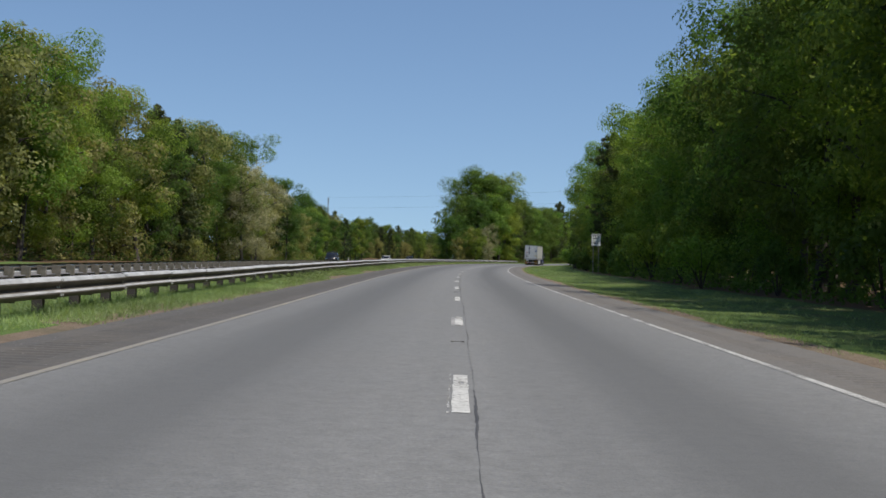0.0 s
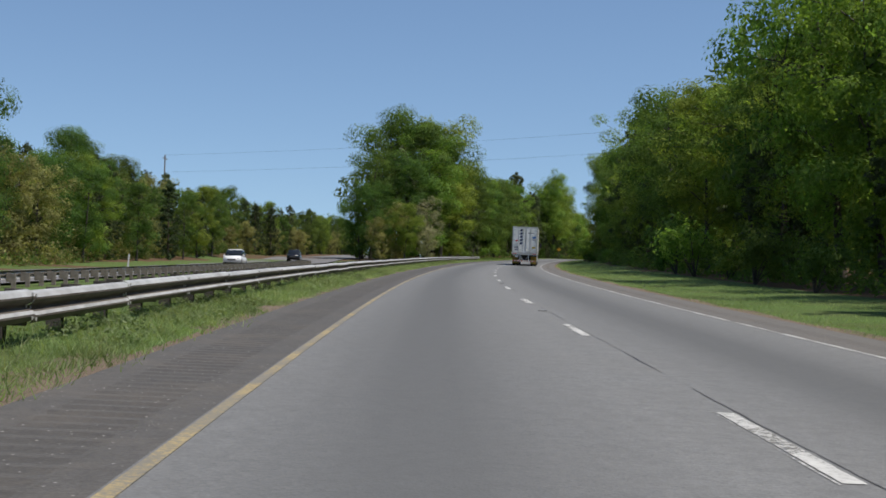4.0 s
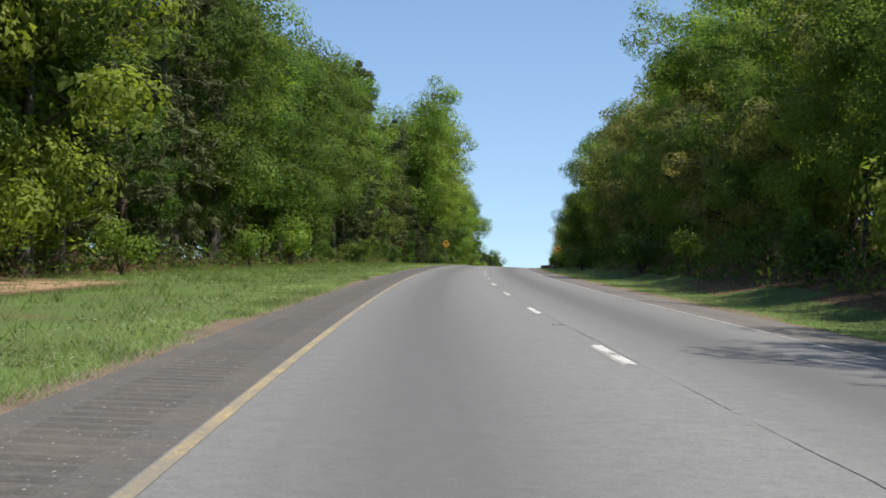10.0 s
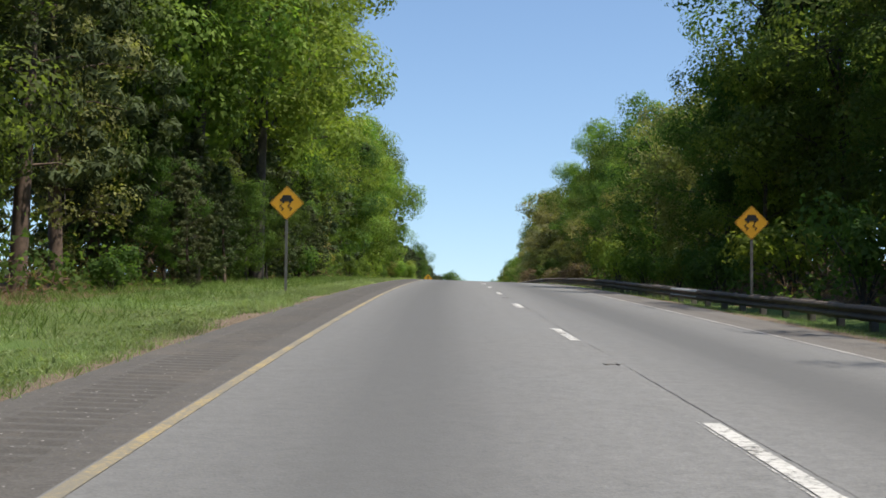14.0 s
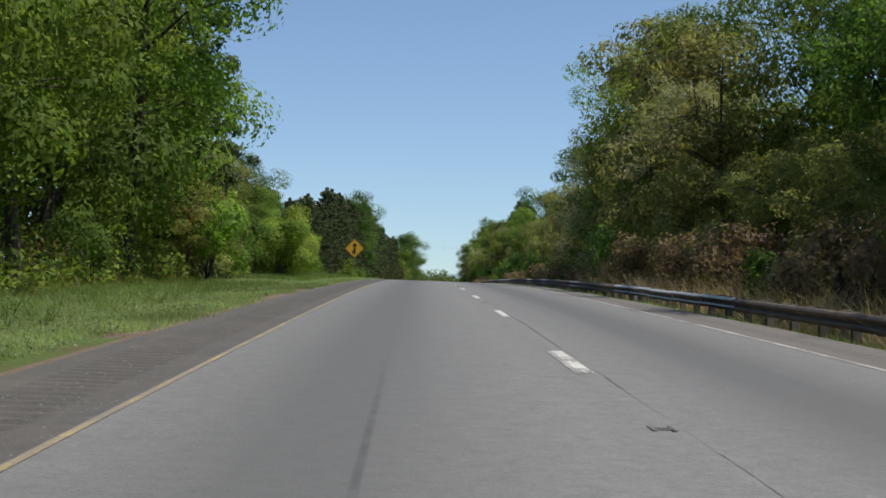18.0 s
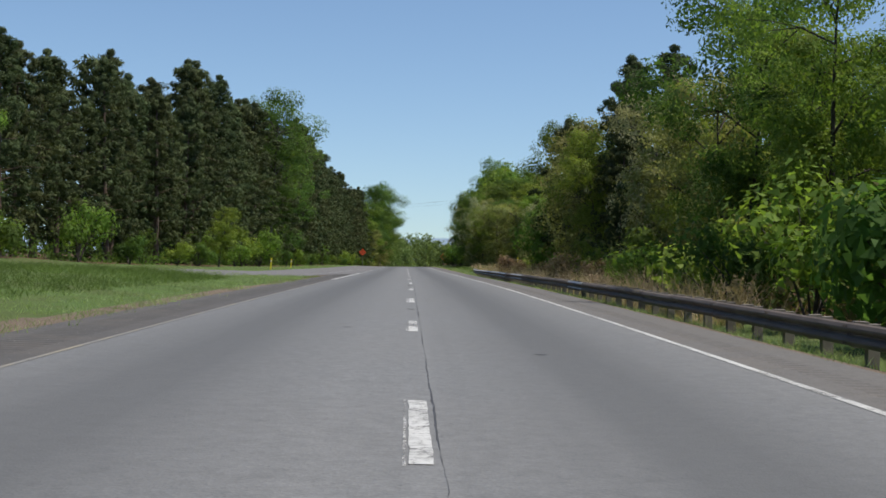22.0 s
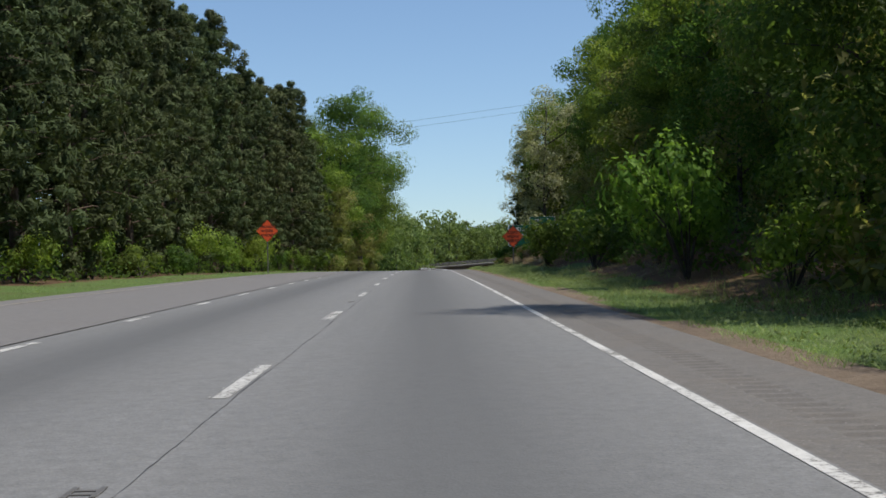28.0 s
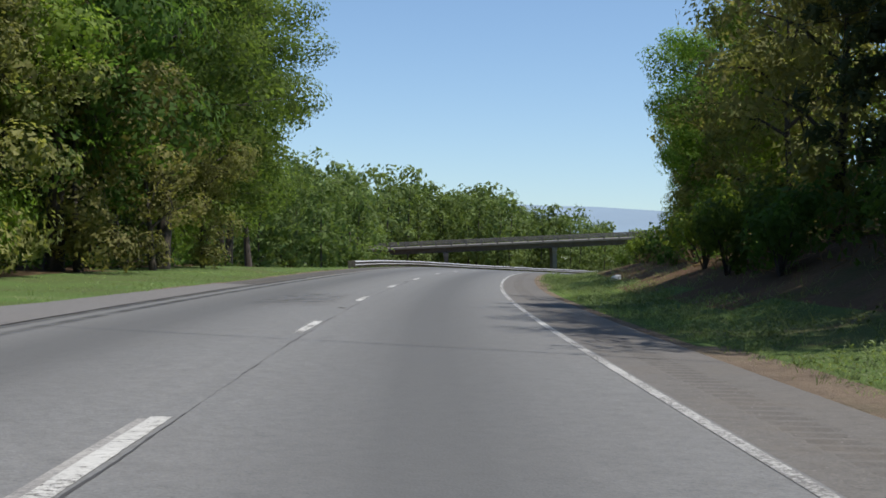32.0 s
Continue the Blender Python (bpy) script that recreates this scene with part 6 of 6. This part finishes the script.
    part("marker_lamp", bm, AMBER_LENS, truck, "amber marker lamp")
    bm = bmesh.new()
    box(bm, sx * 0.72 - 0.18, sx * 0.72 + 0.18, 21.75, 21.95, 0.95, 1.2, 0.04)
    part("headlight", bm, CHROME, truck)
bm = bmesh.new()
a = [bm.verts.new(q) for q in ((-0.98, 18.45, 2.98), (0.98, 18.45, 2.98), (0.95, 19.55, 2.2), (-0.95, 19.55, 2.2))]
b = [bm.verts.new((v.co.x, v.co.y + 0.06, v.co.z + 0.05)) for v in a]
bm.faces.new(b)
for i in range(4):
    bm.faces.new((a[i], a[(i + 1) % 4], b[(i + 1) % 4], b[i]))
part("windshield", bm, TINTED, cab)
bm = bmesh.new()
box(bm, -1.1, 1.1, 21.75, 22.1, 0.35, 0.72, 0.06)
part("bumper", bm, NAVY, truck)
bm = bmesh.new()
box(bm, -0.5, 0.5, 21.88, 21.98, 0.8, 1.45, 0.04)
part("grille", bm, CHROME, truck)


def suv(label, paint_m, m):
    """A sport utility car; the nose points along its y axis."""
    c = thing("car", label, "car", m)

    def ring(y, w, z0, z1, k=0.86):
        return [(-w, y, z0), (w, y, z0), (w, y, z0 + (z1 - z0) * 0.6), (w * k, y, z1), (-w * k, y, z1), (-w, y, z0 + (z1 - z0) * 0.6)]
    bm = bmesh.new()
    loft(bm, [ring(-2.35, 0.8, 0.45, 0.95), ring(-2.2, 0.92, 0.3, 1.02), ring(-1.0, 0.95, 0.28, 1.02), ring(0.9, 0.95, 0.28, 1.05), ring(1.9, 0.93, 0.3, 0.98), ring(2.3, 0.85, 0.4, 0.85)])
    body = part("body", bm, paint_m, c, "", True)
    bm = bmesh.new()
    loft(bm, [ring(-2.15, 0.82, 0.98, 1.1, 0.9), ring(-1.75, 0.84, 1.0, 1.66, 0.82), ring(-0.4, 0.86, 1.0, 1.74, 0.80), ring(0.45, 0.86, 1.0, 1.68, 0.80), ring(1.25, 0.84, 1.0, 1.08, 0.9)])
    part("cabin", bm, TINTED, c, "tinted windows", True)
    bm = bmesh.new()
    loft(bm, [ring(-1.72, 0.70, 1.63, 1.69, 0.9), ring(-0.4, 0.72, 1.70, 1.78, 0.9), ring(0.45, 0.70, 1.64, 1.71, 0.9)])
    part("roof", bm, paint_m, c, "", True)
    for sx in (-1, 1):
        for y in (-1.42, 1.42):
            wheel(c, sx * 0.95, y, 0.36, 0.24)
        bm = bmesh.new()
        box(bm, sx * 0.66 - 0.16, sx * 0.66 + 0.16, 2.12, 2.30, 0.66, 0.80, 0.03)
        part("headlight", bm, CHROME, c)
        bm = bmesh.new()
        box(bm, sx * 1.02 - 0.09, sx * 1.02 + 0.09, 0.75, 0.87, 1.0, 1.14, 0.03)
        part("mirror", bm, paint_m, c)
    bm = bmesh.new()
    box(bm, -0.45, 0.45, 2.2, 2.33, 0.48, 0.64, 0.02)
    part("grille", bm, CHASSIS, c)
    return c


suv("black sport utility car on the opposite carriageway", CAR_BLACK, stand(178, -22.6, 0.10, 184))
suv("white sport utility car on the opposite carriageway", CAR_WHITE, stand(262, -28.2, 0.10, 184))
suv("dark sport utility car far along the opposite carriageway", CAR_BLACK, stand(315, -33, 0.10, 187))


# ---- bridge over the road, hills, wires ----
CONCRETE = plain("concrete", (0.13, 0.12, 0.105), 0.85, 0, 0.18, 0.7, 0.4)
GIRDER = plain("brown_girder", (0.10, 0.075, 0.06), 0.7, 0.2, 0.25, 1.0)
# distance haze is put into the ridge's blue-grey colour
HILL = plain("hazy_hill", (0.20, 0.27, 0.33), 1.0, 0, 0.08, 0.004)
deck_z = 20.3
br = thing("road_bridge", "old concrete and steel road bridge crossing over the highway", "bridge", pose(338.3, 1229.9, deck_z + 0.3, 0, -3.7, -20.3))
bm = bmesh.new()
box(bm, -34, 62, -4.2, 4.2, -0.35, 0.0, 0.03)
part("deck", bm, CONCRETE, br, "concrete bridge deck")
for y in (-3.4, -1.1, 1.1, 3.4):
    bm = bmesh.new()
    for z0, z1, w in ((-0.38, -0.35, 0.2), (-1.25, -0.38, 0.02), (-1.28, -1.25, 0.22)):
        box(bm, -34, 62, y - w, y + w, z0, z1)
    part("girder", bm, GIRDER, br, "brown steel girder")
for y in (-4.05, 4.05):
    for z in (0.45, 0.85):
        bm = bmesh.new()
        box(bm, -34, 62, y - 0.07, y + 0.07, z - 0.08, z + 0.08, 0.02)
        part("railing", bm, CONCRETE, br)
    for k in range(33):
        bm = bmesh.new()
        box(bm, -33.8 + k * 2.9, -33.5 + k * 2.9, y - 0.12, y + 0.12, 0.0, 0.95, 0.02)
        part("baluster", bm, CONCRETE, br)
for x in (-28, -14.5, 6.2, 24):
    bm = bmesh.new()
    box(bm, x - 0.5, x + 0.5, -4.0, 4.0, -2.0, -1.28, 0.04)
    for y in (-3.0, 0.0, 3.0):
        box(bm, x - 0.4, x + 0.4, y - 0.4, y + 0.4, -11.5, -2.0, 0.03)
    part("pier", bm, CONCRETE, br, "concrete bent on three columns")

# far ridge
a = np.linspace(-0.5, 0.9, 90)
ang = radians(-22.0) - (a - 0.1)
crest = np.array([50 + 9 * noise.fractal(Vector((q * 5.0, 0.3, 0)), 1.0, 2.0, 4) + 12 * math.exp(-((q - 0.16) / 0.13) ** 2) for q in a])
rings = []
for d, k in ((2700, 0.0), (2900, 0.7), (3050, 1.0), (3300, 0.4)):
    rings.append(np.stack([235 + d * -np.sin(ang), 998 + d * np.cos(ang), -30 + crest * 1.25 * k], 1))
hv = np.concatenate(rings)
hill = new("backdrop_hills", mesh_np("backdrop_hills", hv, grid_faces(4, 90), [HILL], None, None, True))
tagged(hill, "low wooded ridge on the horizon, haze painted in blue-grey", "hills", kind="structure")


def wire(a, b, sag):
    n = 24
    pts = [a.lerp(b, i / n) - Vector((0, 0, sag * 4 * (i / n) * (1 - i / n))) for i in range(n + 1)]
    v, f = limb_tube([tuple(p) for p in pts], [0.011] * (n + 1), 5)
    return mesh_np("cable", v, f, [CHASSIS])


def pylon(s, l, h):
    p = thing("utility_pole", "weathered wooden utility pole with a crossarm", "utility pole", stand(s, l))
    bm = bmesh.new()
    tube(bm, (0, 0, -1), (0, 0, h + 0.6), 0.17, 0.11)
    part("pole", bm, TIMBER, p)
    bm = bmesh.new()
    box(bm, -0.06, 0.06, -1.2, 1.2, h - 0.06, h + 0.06, 0.01)
    part("crossarm", bm, TIMBER, p)


for s0, l0, s1, l1, h, up, strung in ((342, -62, 293, 48, 15.0, 3.0, ((0, 0.6), (0, -2.3))), (1062, -40, 1030, 46, 12.95, 1.6, ((0, 0.0), (0, 0.7)))):
    pylon(s0, l0, h)
    pylon(s1, l1, h + up)
    w = thing("power_line", "thin overhead power cables across the road", "cable")
    for dy, dz in strung:
        part("cable", wire(spot(s0 + dy, l0, h + dz), spot(s1 + dy, l1, h + up + dz), 0.9), CHASSIS, w)

# drift of pine straw under the median trees
part("straw_drift", patch_mesh("straw_drift", np.linspace(352, 372, 9), -16.5, -11.0, 0.06, STRAW), None, ground, "orange-tan pine straw")

# a scrap of rubbish on the verge
bm = bmesh.new()
bmesh.ops.create_icosphere(bm, subdivisions=3, radius=0.22)
for v in bm.verts:
    v.co *= 1 + 0.45 * noise.noise(v.co * 7.0)
    v.co.z = max(-0.06, v.co.z * 0.7)
bag = new("plastic_bag", bm_mesh("plastic_bag", bm, SIGN_WHITE, True))
bag.matrix_basis = stand(1083, 8.2, 0.05)
tagged(bag, "crumpled white plastic bag lying on the verge", "litter")

# ---- grass ----
def grass(name, label, runs, seed, material, hmin, hmax, width):
    rg = np.random.default_rng(seed)
    vs = []
    for a, b, l0, l1, dens in runs:
        n = int((b - a) * dens)
        s = rg.uniform(a, b, n)
        k = rg.uniform(0, 1, n) ** 1.6
        e0, e1 = (f(s) if callable(f) else f for f in (l0, l1))
        l = e0 + (e1 - e0) * k
        l = l + rg.normal(0, 0.10, n)
        lump = np.array([noise.noise(Vector((x * 0.9, y * 0.9, 4.0))) for x, y in zip(s, l)])
        big = np.array([noise.noise(Vector((x * 0.15, y * 0.3, 9.0))) for x, y in zip(s, l)])
        ok = (lump > -0.45) & ((np.abs(l) > 5.5) | (big > -0.25))
        s, l, lump = s[ok], l[ok], lump[ok]
        x, y = place(s, l)
        base = np.stack([x, y, height(s, l) - 0.03], 1)
        for _ in range(7):
            m = len(s)
            h = rg.uniform(hmin, hmax, m) * (1 + 0.7 * np.clip(lump, -0.3, 1))
            a1 = rg.uniform(0, 2 * pi, m)
            o = np.stack([rg.normal(0, 0.09, m), rg.normal(0, 0.09, m), np.zeros(m)], 1)
            w = np.stack([np.cos(a1), np.sin(a1), np.zeros(m)], 1) * width * rg.uniform(0.6, 1.3, m)[:, None]
            tip = np.stack([rg.normal(0, 0.7, m) * h, rg.normal(0, 0.7, m) * h, h], 1)
            vs.append(np.stack([base + o - w, base + o + w, base + o + tip], 1).reshape(-1, 3))
    v = np.concatenate(vs)
    tagged(new(name, mesh_np(name, v, np.arange(len(v)).reshape(-1, 3), [material])), label, "grass", kind="stuff")


grass("verge_grass", "uneven tufted grass on the verges", [
    (-40, 690, -5.22, -6.6, 85), (-40, 320, -5.2, -9.5, 40), (320, 690, -5.2, lambda s: wood_edge_left(s), 44), (690, 785, -4.95, -13, 44), (790, 1060, lambda s: np.interp(s, ENTRY_S, ENTRY_OUT) - 0.2, lambda s: wood_edge_left(s), 12), (1060, 1160, -5.1, -11, 16),
    (-20, 300, 5.4, 11.5, 36), (300, 500, 5.4, 9.5, 26), (500, 845, 5.3, 8.5, 26), (845, 930, 5.5, 20, 60), (140, 330, -5.3, -7.6, 70), (916, 1120, 5.5, 8.2, 34)], 7, GRASS, 0.04, 0.14, 0.0065)
MEADOW = leaf("meadow_blades", (0.07, 0.115, 0.032), (0.12, 0.185, 0.055), (0.20, 0.26, 0.10), 0.7, 0.45)
grass("meadow_grass", "deep green uncut grass between the lanes", [(650, 768, lambda s: np.maximum(np.interp(s, ENTRY_IN_S, ENTRY_IN) + 0.6, -19.0), -7.6, 130), (335, 640, lambda s: wood_edge_left(s) - 0.5, -7.0, 30)], 11, MEADOW, 0.12, 0.30, 0.010)
grass("hill_grass", "rough uncut grass on the hillside", [(846, 930, 20.0, 7.5, 170)], 12, MEADOW, 0.12, 0.34, 0.010)
WEED = leaf("pale_weeds", (0.17, 0.22, 0.095), (0.27, 0.31, 0.15), (0.43, 0.43, 0.26), 0.8, 0.5)
grass("tall_weeds", "taller pale weeds among the grass", [(-40, 316, -6.4, -8.5, 5), (110, 318, -5.4, -7.4, 9), (320, 640, -5.4, -9, 2), (500, 845, 5.8, 8.6, 7), (930, 1115, 6.6, 10, 9), (845, 930, 6.5, 18, 3)], 8, WEED, 0.10, 0.26, 0.006)


# low leafy plants that make the verge uneven
def low_plants(name, label, runs, seed, material):
    rg = np.random.default_rng(seed)
    cs = []
    for a, b, l0, l1, dens, tall in runs:
        m = int((b - a) * dens)
        s, l = rg.uniform(a, b, m), l0 + (l1 - l0) * rg.uniform(0, 1, m) ** 1.3
        big = np.array([noise.noise(Vector((p * 0.55, q * 0.8, seed))) for p, q in zip(s, l)])
        s, l, big = s[big > -0.12], l[big > -0.12], big[big > -0.12]
        for _ in range(9):
            k = len(s)
            so, lo = s + rg.normal(0, 0.07, k), l + rg.normal(0, 0.07, k)
            x, y = place(so, lo)
            cs.append(np.stack([x, y, height(so, lo) + tall * (0.35 + big) * rg.uniform(0.1, 1, k)], 1))
    c = np.concatenate(cs)
    d = rg.normal(0, 1, c.shape) + [0, 0, 1.2]
    v, f = leaves(rg, c, d / np.linalg.norm(d, axis=1)[:, None], 0.034, 0.45)
    tagged(new(name, mesh_np(name, v, f, [material])), label, "weeds", kind="stuff")


HERB = leaf("herb_leaves", (0.10, 0.155, 0.065), (0.18, 0.255, 0.12), (0.30, 0.365, 0.21), 0.6, 0.45)
low_plants("verge_weeds", "low leafy weeds tufting the verge", [(30, 325, -5.35, -6.9, 46, 0.26), (325, 640, -5.35, -7.6, 24, 0.16), (940, 1115, 5.6, 8.2, 40, 0.3), (845, 930, 5.7, 20, 60, 0.24)], 17, HERB)


# tall plume grass on the cut slope and behind the barrier
def plume(seed):
    rg = np.random.default_rng(seed)
    vs = []
    for _ in range(26):
        a, t = rg.uniform(0, 2 * pi), rg.uniform(0.05, 0.35)
        h = rg.uniform(0.9, 1.7)
        foot = np.array([rg.normal(0, 0.12), rg.normal(0, 0.12), 0.0])
        tip = foot + np.array([cos(a) * t * h, sin(a) * t * h, h])
        side = np.array([-sin(a), cos(a), 0])
        vs += [foot - side * 0.012, foot + side * 0.012, tip]
        for k in range(12):
            c = foot + (tip - foot) * rg.uniform(0.72, 1.05)
            d = rg.normal(0, 1, 3) * 0.07
            vs += [c - d, c + d * 0.6 + side * 0.02, c + np.array([0, 0, 0.09]) + d * 0.3]
    v = np.array(vs)
    return mesh_np("plume_grass", v, np.arange(len(v)).reshape(-1, 3), [PLUME])


PLUME = leaf("plume_heads", (0.26, 0.19, 0.12), (0.42, 0.33, 0.22), (0.55, 0.46, 0.34), 0.8, 0.4)
grass("dry_grass", "dry tan grass on the cut slope", [(984, 1040, 9.0, 13.0, 40)], 9, PLUME, 0.12, 0.35, 0.012)
grass("dry_reeds", "tall tan dry reeds behind the guardrail", [(598, 652, 6.9, 8.8, 22), (742, 842, 6.9, 8.4, 9)], 10, PLUME, 0.6, 1.3, 0.014)
PL = [plume(300 + i) for i in range(3)]
for k in range(46):
    if k < 30:
        s, l = trng.uniform(990, 1020), trng.uniform(11.5, 14.5)
    elif k < 40:
        s, l = trng.uniform(812, 848), trng.uniform(6.8, 8.6)
    else:
        s, l = trng.uniform(700, 800), trng.uniform(6.8, 8.4)
    o = new("plume_grass", PL[k % 3])
    o.matrix_basis = stand(s, l, -0.05, trng.uniform(0, 360)) @ Matrix.Diagonal((1, 1, trng.uniform(0.5, 0.8), 1))
    tagged(o, "dry tan plume grass standing on the verge", "grass clump", "plume grass clumps")
